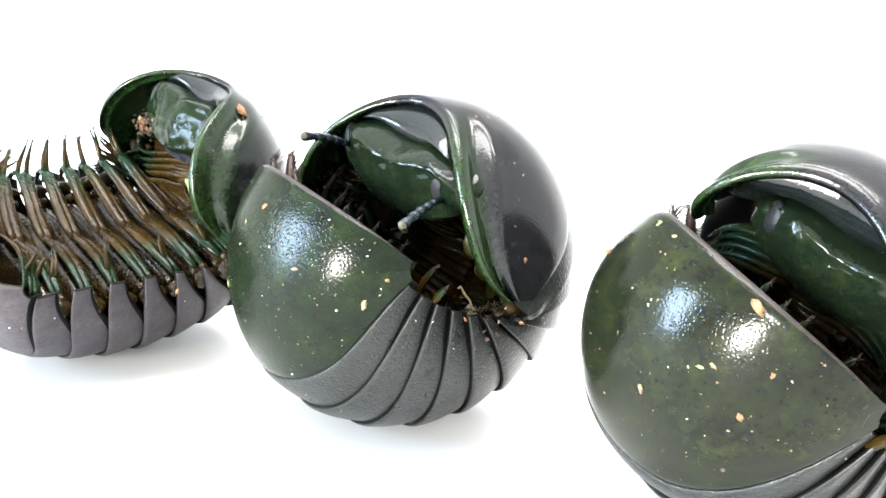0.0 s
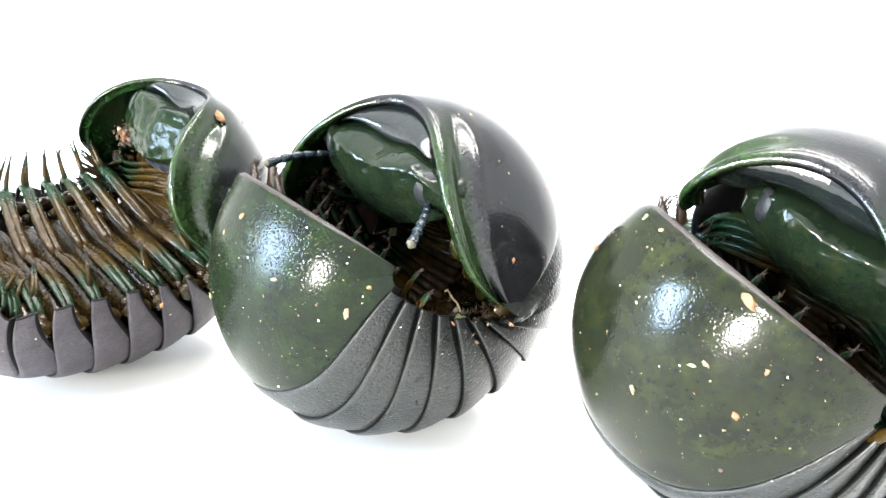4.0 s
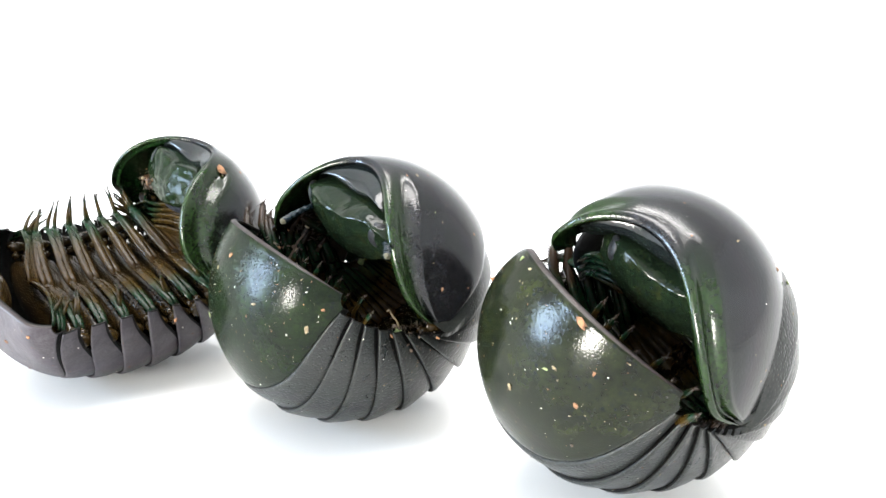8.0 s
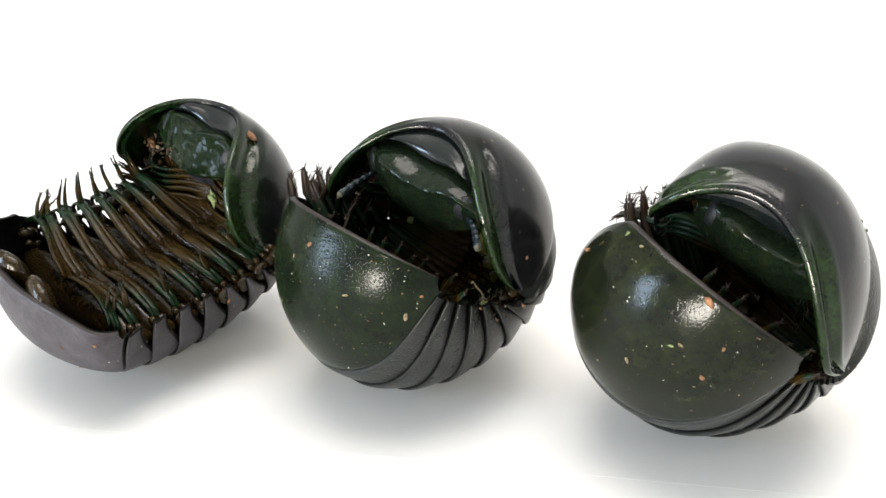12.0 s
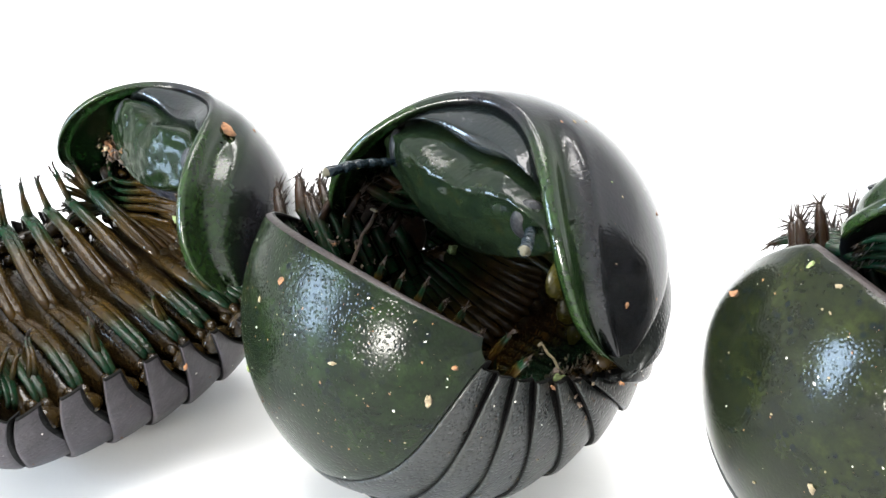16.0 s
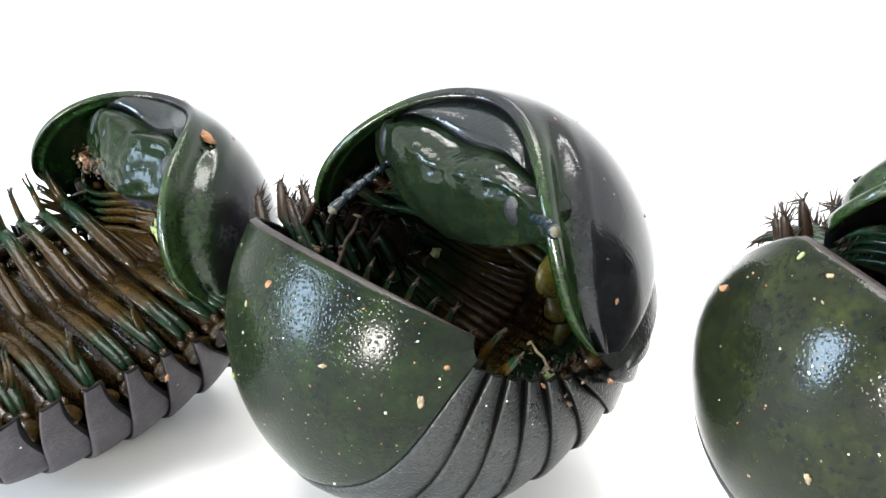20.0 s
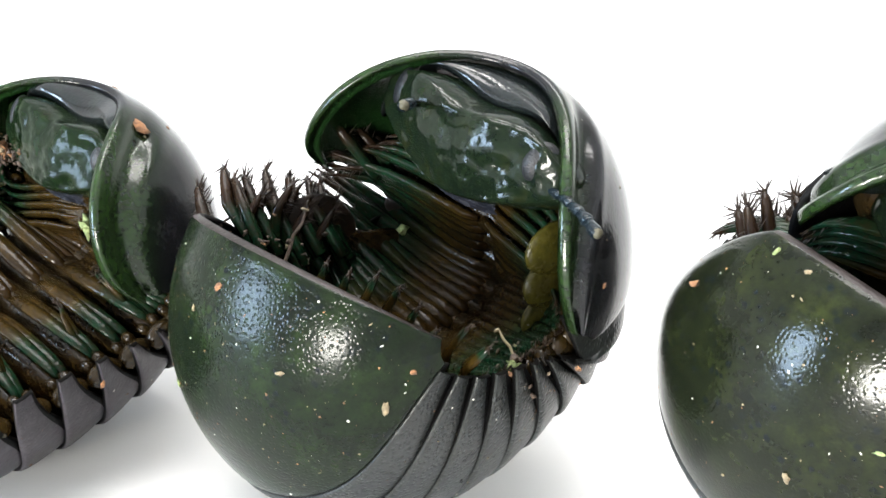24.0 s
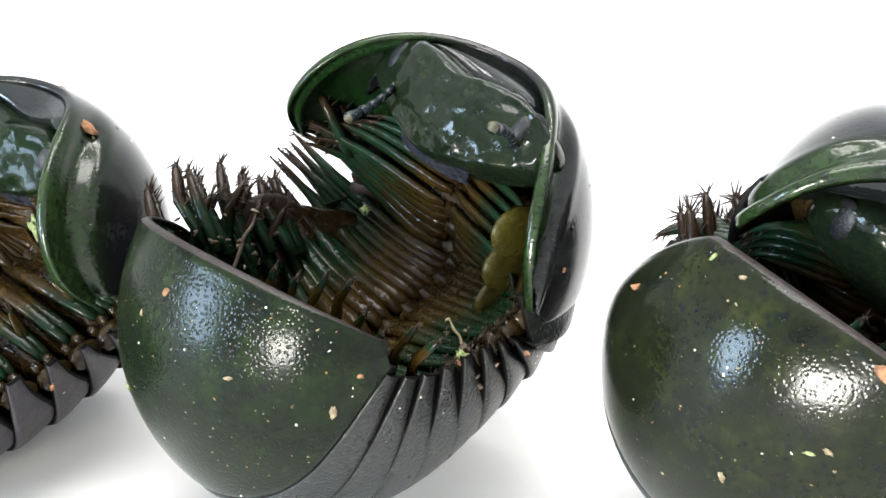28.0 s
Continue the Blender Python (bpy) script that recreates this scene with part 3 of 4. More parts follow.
def leg(body, owner, m, side, seed, crossing=False, up=0.0, lead=0.0, curl=1.0, reach=-0.4):
    """One leg lying on the belly: brown near the root, green further out, with a dark spiny end. A crossing leg hangs
    over past the axis; a folded one is bent back to the middle line."""
    rnd = random.Random(seed)
    R, folded = body.R, body.folded
    bm = bmesh.new()
    j = rnd.uniform(-0.05, 0.05)
    lean = 0.05
    tip = None
    if folded and side > 0:
        path = [(-0.02, 0.285), (0.1, 0.245), (0.22, 0.225), (0.34, 0.222), (0.45, 0.235), (0.54, 0.26), (0.61, 0.28), (0.66, 0.3), (0.7, 0.32), (0.73, 0.35)]
        hue = [0, 0.08, 0.12, 0.2, 0.36, 0.46, 0.54, 0.58, 0.6, 0.6]
        tip = [(0.6, 0.29), (0.54, 0.22), (0.49, 0.175), (0.44 + j, 0.14), (0.4 + j, 0.105 + 0.4 * j)]
    elif folded:
        path = [(-0.02, 0.285), (0.1, 0.245), (0.22, 0.215), (0.34, 0.17), (0.46, 0.12), (0.57, 0.075), (0.67, 0.05), (0.76, 0.05), (0.83, 0.1), (0.86, 0.2)]
        hue = [0, 0.08, 0.12, 0.2, 0.34, 0.46, 0.54, 0.56, 0.5, 0.5]
        tip = [(0.72, 0.06), (0.79, 0.0), (0.83 + 0.4 * j, -0.05), (0.855 + 0.6 * j, -0.1), (0.875 + 0.8 * j, -0.16 + 1.2 * j)]
    elif crossing:
        path = [(0.02, 0.38), (0.1, 0.33), (0.22, 0.3), (0.36, 0.27), (0.5, 0.23), (0.62, 0.17), (0.72, 0.09), (0.8 + j, -0.01), (0.86 + j, -0.11 + j), (0.9 + j, -0.2 + 2 * j)]
        hue = [0, 0.1, 0.22, 0.36, 0.46, 0.52, 0.6, 0.8, 0.9, 1]
        path = [(u * (1.0 + 0.22 * reach - 0.9 * up), 0.38 + (r - 0.38) * curl) for u, r in path]
        lean = 0.14 + lead - 0.5 * up
    else:
        path = [(0.02, 0.40), (0.08, 0.365), (0.18, 0.335), (0.3, 0.32), (0.42, 0.305), (0.54, 0.285), (0.62, 0.26), (0.7, 0.22), (0.76, 0.165), (0.79, 0.125)]
        path = [(u * (0.62 if up else 1.0 - 0.3 * (1 - curl)), 0.4 + (r - 0.4) * (0.4 + 0.6 * curl)) for u, r in path]
        hue = [0, 0.1, 0.2, 0.32, 0.44, 0.5, 0.55, 0.6, 0.8, 1]
    thick = (0.02, 0.034, 0.038, 0.038, 0.036, 0.034, 0.028, 0.019, 0.012, 0.003)
    if folded:
        thick = (0.02, 0.036, 0.042, 0.042, 0.038, 0.036, 0.033, 0.028, 0.022, 0.012)
    sway = rnd.uniform(-0.03, 0.03)
    up -= 0.08 if folded else 0.0
    P = [Vector((side * u, r + up, lean * u * u + sway * max(0.0, u - 0.4) * 3)) * R for u, r in path]
    tube(bm, P, [q * R * (1.08 if folded else 1.2 if crossing else 1.05) for q in thick], 10, 0.5 if folded else 0.62, Vector((0, 0, 1)))
    shift = rnd.uniform(-0.06, 0.06)
    graded(bm, [min(1.0, max(0.0, h + shift)) for h in hue for _ in range(10)])
    if tip and (side < 0 or seed % 4 > 1):
        claw = bmesh.new()
        P = [Vector((side * u, r + up, lean * u * u + sway + 0.012 * n)) * R for n, (u, r) in enumerate(tip)]
        tube(claw, P, [q * R for q in (0.018, 0.02, 0.017, 0.011, 0.003)], 8, 0.8, Vector((0, 0, 1)))
        graded(claw, [h for h in (0.5, 0.32, 0.2, 0.5, 1) for _ in range(8)])
        bmesh.ops.transform(claw, matrix=m, verts=claw.verts)
    bmesh.ops.transform(bm, matrix=m, verts=bm.verts)
    part("leg", bm, LEG, owner)
    if tip and (side < 0 or seed % 4 > 1):
        part("leg", claw, LEG, owner, "thin brown leg end with a dark claw")
    if not folded or len(P) < 6:
        spines(owner, P, 0.62, 12, 0.035 if folded else 0.05, R, rnd, -0.8, m)


def stout_leg(body, owner, root, tip, seed, brown=False):
    """A hind leg held against the body, ending in a bunch of bristles."""
    rnd = random.Random(seed)
    R, a, b = body.R, Vector(root), Vector(tip)
    bend = a.lerp(b, 0.55) + Vector((0, 0.05, rnd.uniform(-0.03, 0.03)))
    P = [q * R for q in (a, a.lerp(bend, 0.5), bend, bend.lerp(b, 0.5), bend.lerp(b, 0.85), b)]
    bm = bmesh.new()
    tube(bm, P, [q * R * (0.72 if brown else 1.0) for q in (0.045, 0.046, 0.042, 0.036, 0.026, 0.006)], 8, 0.7)
    graded(bm, [h for h in ((0.35, 0.3, 0.25, 0.3, 0.8, 1) if brown else (0.5, 0.6, 0.85, 0.95, 1, 1)) for _ in range(8)])
    part("leg", bm, LEG, owner)
    spines(owner, P, 0.75 if brown else 0.45, 8 if brown else 22, 0.03 if brown else 0.085, R, rnd, -0.3, Matrix.Identity(4))


def hind_legs(body, pieces, n_far, off):
    """The bunch of legs that stands in the opening above the anal shield, on both sides."""
    for n in range(n_far):
        q = n / (n_far - 1)
        tip = (-0.86 + off[0] + 0.05 * math.sin(5 * n), 0.72 + off[1] - 0.6 * q + 0.03 * math.sin(3.1 * n), -0.1 + off[2] - 0.24 * q + 0.06 * math.sin(2.3 * n))
        stout_leg(body, pieces[1 + n % 4], (tip[0] + 0.3, tip[1] - 0.22, tip[2] + 0.28), tip, 300 + n)
    for n in range(10 if body.lobe_far > 60 else 0):
        q = n / 9
        tip = (-0.66 + 0.05 * math.sin(4.1 * n), 0.5 - 0.42 * q, -0.2 - 0.1 * q + 0.05 * math.sin(2.7 * n))
        stout_leg(body, pieces[1 + n % 3], (tip[0] - 0.03, tip[1] - 0.12, tip[2] + 0.36), tip, 340 + n)
    for n in range(8):
        q = n / 7
        tip = (0.25 + 0.63 * q, 0.6 - 0.42 * q, -0.06 + 0.05 * q + 0.03 * math.sin(2.9 * n))
        stout_leg(body, pieces[1 + n % 4], (tip[0] * 0.75, tip[1] - 0.2, 0.25), tip, 400 + n, True)


def gather_bristles(pieces):
    for ob in pieces:
        if ob.name in BRISTLES:
            tagged(part("bristles", BRISTLES.pop(ob.name), SPINE_DARK, ob), "fine dark bristles on the leg ends", kind="stuff")


def belly_row(body, deg, owner, seed, sternite=True, legs=True, plate=1.0):
    """One row under a plate: sternite, side plates, a pair of legs."""
    R, m = body.R, body.belly(deg)
    if sternite:
        bm = bmesh.new()
        ellipsoid(bm, (0, 0.375 if body.folded else 0.56, 0), ((0.82 if body.folded else 0.72 if body.far_tip > 60 else 0.52) * body.wide, 0.2, 0.13 if plate == 1.0 else 0.1), None, 3)
        bmesh.ops.transform(bm, matrix=m @ Matrix.Scale(R, 4), verts=bm.verts)
        part("sternite", bm, BELLY, owner, "ribbed brown sternite")
        for side in (-1, 1):
            bm = bmesh.new()
            if body.folded:
                ellipsoid(bm, (side * 0.83 * body.wide, 0.27 if side > 0 else 0.2, 0), (0.07, 0.06, 0.105 * plate), Matrix.Rotation(side * radians(30), 4, "Z"), 3)
            elif side > 0:
                ellipsoid(bm, (0.76 * body.wide, 0.36, 0), (0.085, 0.21, 0.1 * plate), Matrix.Rotation(radians(30), 4, "Z"), 3)
            elif plate > 1:
                ellipsoid(bm, (-0.72 * body.wide, 0.4, 0), (0.07, 0.16, 0.1), Matrix.Rotation(radians(-30), 4, "Z"), 3)
            else:
                ellipsoid(bm, (-0.77 * body.wide, 0.2, 0), (0.06, 0.36, 0.1 * plate), Matrix.Rotation(radians(-14), 4, "Z"), 3)
            bmesh.ops.transform(bm, matrix=m @ Matrix.Scale(R, 4), verts=bm.verts)
            if side < 0 and body.far_tip < 60:
                bm.free()
                continue
            part("pleurite", bm, SPINE_DARK if plate > 1 and side < 0 else BELLY, owner, "rounded side plate")
            bm = bmesh.new()
            for q in (-0.04, 0.04):
                ellipsoid(bm, (side * (0.735 if body.folded else 0.6) * body.wide, 0.25 if body.folded else 0.36, q), (0.045, 0.04, 0.036), None, 2)
            bmesh.ops.transform(bm, matrix=m @ Matrix.Scale(R, 4), verts=bm.verts)
            part("coxal_knob", bm, BELLY, owner)
    if legs:
        for side in (-1, 1):
            leg(body, owner, m, side, seed * 2 + (side > 0), side < 0 and body.lobe_far > 60 and not body.folded and 130 < deg < 300, 0.0, float(np.interp(deg, (190, 240, 262, 300), (0.0, 0.2, 0.3, 0.25))), 1.0 if body.folded or body.lobe_far < 60 else float(np.interp(deg, (200, 250, 300), (1.0, 0.75, 0.3))), float(np.interp(deg, (180, 215, 240, 256), (-0.4, 1.0, 1.0, -0.5))))


def millipede(label, body, lateral, first, centre, alphas, mats, tuft=(16, (0, 0, 0))):
    """lateral: the world direction of the body's x; first: of the anal shield's free edge. Returns its thing and moving parts."""
    thing = new("pill_millipede")
    x = Vector(lateral).normalized()
    y = Vector(first)
    y = (y - x * y.dot(x)).normalized()
    z = x.cross(y)
    m = Matrix((x, y, z)).transposed().to_4x4()
    m.translation = centre
    thing.matrix_world = m
    tagged(thing, label, "millipede", "pill millipedes on the sheet")
    pieces = [anal_shield(body, thing, mats[0])]
    for n in range(4 if body.folded else 0):
        belly_row(body, 67 - 8.75 * n, pieces[0], 70 + n, False, True)
    for side in (-1, 1) if body.folded else ():
        bm = bmesh.new()
        ellipsoid(bm, (side * 0.24, 0.5, 0), (0.24, 0.1, 0.22), Matrix.Rotation(radians(side * 12), 4, "Z"), 3)
        bmesh.ops.transform(bm, matrix=body.belly(14) @ Matrix.Scale(body.R, 4), verts=bm.verts)
        part("anal_valve", bm, BELLY, pieces[0], "rounded brown plate closing the tail end")
    for k in range(TERGITES):
        t = tergite(body, k, thing, mats[1])
        mid = (EDGES[k] + EDGES[k + 1]) / 2
        belly_row(body, mid, t, k, True, False)
        for n in (-1, 1):
            belly_row(body, mid + n * STEP / 4, t, 3 * k + n, False, True)
        pieces.append(t)
    if not body.folded:
        # added dark plug, so that no white shows through the far side
        bm = bmesh.new()
        if body.lobe_far > 60:
            ellipsoid(bm, (-0.7, 0.08, -0.14), (0.04, 0.24, 0.2), None, 3)
        else:
            ellipsoid(bm, (-0.44, 0.18, -0.19), (0.04, 0.28, 0.23), None, 3)
        bmesh.ops.transform(bm, matrix=Matrix.Scale(body.R, 4), verts=bm.verts)
        part("pleurite", bm, SPINE_DARK if body.lobe_far > 60 else GAP_SHADE, pieces[2], "dark added plug closing the far-side gap")
    shield = thoracic_shield(body, thing, mats[2])
    for n in range(6):
        belly_row(body, EDGES[-1] + 4 + 8.75 * n, shield, 50 + n, n % 2 == 0, True, 1.3)
    for n in range(4):
        for side in (-1, 1):
            leg(body, shield, body.belly(298 + 2 * n), side, 130 + 2 * n + (side > 0), side < 0 and body.lobe_far > 60 and not body.folded, 0.07 + 0.06 * n, 0.3, 0.25 if body.lobe_far > 60 and not body.folded else 1.0)
    for n in range(4 if body.lobe_far > 60 and not body.folded else 0):
        bm = bmesh.new()
        ellipsoid(bm, (0.5 + 0.015 * n, 0.16 - 0.17 * n, -0.36 + 0.05 * n), (0.05, 0.13, 0.2), Matrix.Rotation(radians(-25), 4, "X") @ Matrix.Rotation(radians(10), 4, "Z"), 3)
        bmesh.ops.transform(bm, matrix=Matrix.Scale(body.R, 4), verts=bm.verts)
        part("pleurite", bm, PLEURITE, shield, "rounded yellow-olive side plate")
    for n in range(7 if body.lobe_far > 60 and not body.folded else 0):
        tip = (-0.84 + 0.04 * math.sin(4 * n), 0.36 - 0.05 * n, -0.16 - 0.045 * n + 0.03 * math.sin(3 * n))
        stout_leg(body, shield, (tip[0] + 0.22, tip[1] - 0.32, tip[2] - 0.05), tip, 500 + n)
    pieces.append(shield)
    head, ants = head_parts(body, thing, shield)
    pieces.append(head)
    if not body.folded:
        hind_legs(body, pieces, *tuft)
    gather_bristles(pieces)
    for ob, mm in zip(pieces, chain(alphas, body)):
        ob.matrix_basis = mm
    return thing, pieces, ants


SHARES = (0.0, 0.0, 0.03, 0.08, 0.17, 0.3, 0.45, 0.6, 0.74, 0.86, 0.95, 1.0, 1.0)


def unrolled(body, dy, dz, turn, nod):
    """The pose of each piece when the front of the body swings open by turn degrees and shifts by dy, dz; the plates share it out."""
    out, R = [], body.R
    c = Vector((0, -0.5 * R, 0))
    for k, w in enumerate(SHARES):
        m = Matrix.Translation(c + Vector((0, dy, dz)) * w * R) @ Matrix.Rotation(radians(-turn * w), 4, "X") @ Matrix.Translation(-c)
        if k > TERGITES:
            m = m @ body.twist
        if k > TERGITES + 1:
            n = polar(0, 0.75 * R, 300)
            m = m @ Matrix.Translation(n) @ Matrix.Rotation(radians(-nod), 4, "X") @ Matrix.Translation(-n)
        out.append(m)
    return out


def opened(a):
    """Joint angles for a body opened by a degrees, most of it in the joints under the back."""
    share = (0, 0.02, 0.05, 0.1, 0.14, 0.16, 0.16, 0.14, 0.12, 0.08, 0.03, 0.0)
    return [a * q for q in share]


BODY_A = Body(0.0193, 1.04, 0.55, -0.312, -0.14, 307.0, 75.0, -2.0, 0.28, 0.55, 0.06, 0.0, True, 70.0, 0.68, 0.95, -0.03, green=0.56, wide_front=0.99, far_tip=84.0, face=0.56, groove=2.0)
BODY_B = Body(0.02158, 0.862, 0.32, -0.32, -0.108, 313.8, 36.9, 16.2, 0.15, 0.6, 0.0, -9.0, tail=0.02, lift=0.03, wide_front=0.85, lobe_far=65.8, hang=0.56, tuck=38.0, groove=1.7)
BODY_C = Body(0.02418, 0.822, 0.24, -0.245, 0.106, 305.3, 37.5, 26.6, 0.1, 0.3, 0.09, 15.0, bulge=-0.012, lift=0.012, far_cut=62.0, far_tip=49.5, lobe_far=48.0, far_band=13.0, face=0.58, inset=-14.0, head=0.86, aside=0.13)
animal_a = millipede("open green and grey pill millipede lying on its back", BODY_A, (0.8059, -0.5595, -0.1937), (-0.5522, -0.8283, 0.0947), (-0.04855, -0.00059, 0.0203),
                     [2.7] + [8.4] * 6 + [0.8] * 4 + [3], (SHELL_PURPLE, SHELL_PURPLE, THORAX))
animal_b = millipede("half-open dark green pill millipede uncurling on white paper", BODY_B, (0.6465, -0.7619, 0.0399), (-0.6407, -0.5138, 0.5705), (0.00094, -0.0006, 0.02207),
                     [0] * 12, (SHELL_GREEN, SHELL_GREY, THORAX))
animal_c = millipede("tightly rolled dark green pill millipede on white paper", BODY_C, (0.5467, -0.8107, -0.2095), (-0.6195, -0.5599, 0.5502), (0.04862, -0.00916, 0.02424),
                     opened(-14.1), (SHELL_POLISHED, SHELL_GREY, THORAX), (14, (0.25, -0.26, 0.07)))


# ---- soil specks and crumbs on the shells ----
CRUMB_MATS = {"BROWN": CRUMB_BROWN, "TAN": CRUMB_TAN, "GREEN": CRUMB_GREEN, "DARK": CRUMB_DARK, "PALE": CRUMB_PALE}


def lump(bm, centre, normal, size, aspect, rnd):
    """A flattened, uneven crumb lying on a surface."""
    q = normal.to_track_quat("Z", "Y").to_matrix().to_4x4() @ Matrix.Rotation(rnd.uniform(0, 6.28), 4, "Z")
    geo = bmesh.ops.create_icosphere(bm, subdivisions=2 if size > 0.0004 else 1, radius=0.5)
    off = Vector((rnd.uniform(0, 50), rnd.uniform(0, 50), rnd.uniform(0, 50)))
    for v in geo["verts"]:
        v.co *= 1 + 0.95 * noise.noise(v.co * 3.4 + off)
    root = math.sqrt(aspect)
    m = Matrix.Translation(centre) @ q @ Matrix.Diagonal((size * root, size / root, size * 0.42, 1))
    bmesh.ops.transform(bm, matrix=m, verts=geo["verts"])


def surface(body, k, lat, deg):
    tip = body.tips[2] if k == TERGITES + 1 else None
    if k == 0:
        lo = tail_rim(body, lat)
        deg = max(deg, lo + 2.0)
        s = (deg - lo) / (TAIL_END + 9 + body.band(lat) - lo)
        high = 1.0 + body.tail * min(1.0, s / 0.4) - body.flat * math.exp(-s / 0.25) * (1.0 if lat < 0 else max(0.0, 1 - lat / 40))
    elif k == TERGITES + 1:
        lo = EDGES[-1] - body.back
        hi = body.front + (body.lobe if lat > 0 else body.lobe_far) * math.sin(radians(lat)) ** 2
        q = min(1.0, max(0.0, (deg - lo) / (hi - lo)))
        side = min(1.0, max(0.0, abs(lat) - 12) / 28.0)
        high = 1.012 + body.lift + body.bulge * (1 - q) - 0.012 * q - 0.05 * side * math.exp(-((q - 1 + 0.085 * body.groove) / (0.038 * body.groove)) ** 2)
    else:
        high = 1.006 + body.tail * max(0.0, 1 - (k - 1) / 6) - 0.04 * ((deg - EDGES[k - 1]) / (STEP + 10))
    p = body.on(lat, deg, high, tip)
    n = (body.on(lat + 1, deg, high, tip) - p).cross(body.on(lat, deg + 1, high, tip) - p).normalized()
    return p, n if n.dot(p) > 0 else -n


def crumbs(animal, body, rows):
    """Rows: piece, lateral angle, angle, size in millimetres, kind, length to width."""
    rnd = random.Random(len(rows))
    for k, lat, deg, mm, kind, aspect in rows:
        p, n = surface(body, k, lat, deg)
        bm = bmesh.new()
        lump(bm, p + n * mm * 0.00004, n, mm * 0.00056, aspect, rnd)
        part("crumb", bm, CRUMB_MATS[kind], animal[1][k])


def dust(animal, body, seed, per_piece):
    """Specks too small to pick apart, one joined part a plate."""
    rnd = random.Random(seed)
    for k, ob in enumerate(animal[1][:TERGITES + 2]):
        lo, hi = (3, TAIL_END - 2) if k == 0 else (EDGES[-1] + 3, body.front - 2) if k == TERGITES + 1 else (EDGES[k - 1] + 1, EDGES[k] - 1)
        bm = bmesh.new()
        for _ in range(per_piece if k in (0, TERGITES + 1) else per_piece // 5):
            lat, deg = math.degrees(math.asin(rnd.uniform(-0.97, 0.97))), rnd.uniform(lo, hi)
            if (k == 0 and deg < tail_rim(body, lat) + 2) or (k == TERGITES + 1 and (lat > 56 or lat < 20 - body.far_tip)):
                continue
            p, n = surface(body, k, lat, deg)
            lump(bm, p, n, 0.00005 + 0.0002 * rnd.random() ** 4, rnd.uniform(1, 2.5), rnd)
        for fc in bm.faces:
            fc.material_index = (1, 2, 0, 1, 2)[fc.index // 80 % 5]
        d = part("soil_dust", bm, (CRUMB_PALE, CRUMB_TAN, CRUMB_BROWN), ob)
        tagged(d, "scattered fine soil specks", kind="stuff")


crumbs(animal_b, BODY_B, [
    (0, 13, 12, 1.08, "BROWN", 1.6), (0, 37, 28, 0.9, "TAN", 2.2), (0, 67, 55, 1.44, "TAN", 2.6), (0, 77, 44, 0.9, "BROWN", 1.4),
    (0, 56, 49, 0.54, "PALE", 1.2), (0, 23, 23, 0.36, "PALE", 1), (0, 25, 69, 0.6, "PALE", 1), (0, -8, 42, 1.08, "GREEN", 2),
    (0, 5, 19, 0.72, "TAN", 3), (0, 44, 6, 0.42, "PALE", 1), (0, 26, 36, 0.3, "TAN", 1), (11, 40, 271, 0.72, "BROWN", 1.2),
    (11, 16, 304, 0.6, "BROWN", 1.3), (11, 16, 299, 0.78, "TAN", 1.2), (11, 14, 292, 0.54, "BROWN", 1.1), (11, 37, 299, 0.54, "GREEN", 1.3),
    (11, 41, 296, 0.54, "TAN", 1.4), (11, 50, 312, 0.48, "TAN", 2), (11, -4, 300, 0.66, "BROWN", 1.2), (11, 64, 272, 0.48, "BROWN", 1.2),
    (11, 67, 306, 0.9, "BROWN", 1.1), (11, 57, 310, 0.54, "TAN", 2), (3, 78, 109, 0.36, "PALE", 1), (2, 76, 96, 0.36, "PALE", 1),
    (2, 67, 96, 0.36, "TAN", 1), (4, 71, 129, 0.36, "PALE", 1.5), (4, 58, 129, 0.54, "TAN", 1.5),
])
crumbs(animal_c, BODY_C, [
    (0, 33, 26, 0.94, "GREEN", 2), (0, 36, 24, 1.01, "TAN", 2), (0, 19, 40, 1.21, "TAN", 2.2), (0, 48, 37, 1.21, "BROWN", 1.2),
    (0, 46, 43, 0.61, "TAN", 1.2), (0, 37, 4, 2.1, "BROWN", 2.4), (0, 5, 49, 0.61, "TAN", 1), (0, 5, 31, 0.4, "TAN", 1),
    (0, 51, 19, 0.81, "BROWN", 1.8), (0, -9, 4, 1.01, "GREEN", 1.6), (0, 1, 4, 0.81, "TAN", 1.5), (0, 45, 60, 0.81, "DARK", 1.2),
    (0, 63, 54, 0.47, "TAN", 1), (0, 39, 28, 0.54, "TAN", 1.2), (0, 52, 42, 0.4, "TAN", 1), (0, 2, 9, 0.4, "TAN", 1),
    (11, -13, 273, 0.67, "BROWN", 1.1), (11, -10, 270, 0.54, "TAN", 1.8), (11, -29, 288, 0.4, "BROWN", 1), (0, 61, 6, 0.47, "TAN", 1.4),
    (0, 2, 20, 0.34, "PALE", 1), (0, 35, 56, 0.34, "TAN", 1), (11, 32, 259, 1.02, "BROWN", 1.3), (10, 23, 240, 1.02, "GREEN", 1.5),
    (10, 36, 238, 0.68, "TAN", 1), (11, 21, 282, 0.76, "TAN", 3), (11, -1, 288, 0.59, "BROWN", 1), (11, 65, 277, 0.59, "TAN", 1.2),
    (11, 68, 282, 0.59, "TAN", 1.2), (8, 68, 199, 0.85, "TAN", 1.3), (11, 44, 279, 0.51, "PALE", 1), (11, 58, 292, 0.42, "TAN", 1),
])
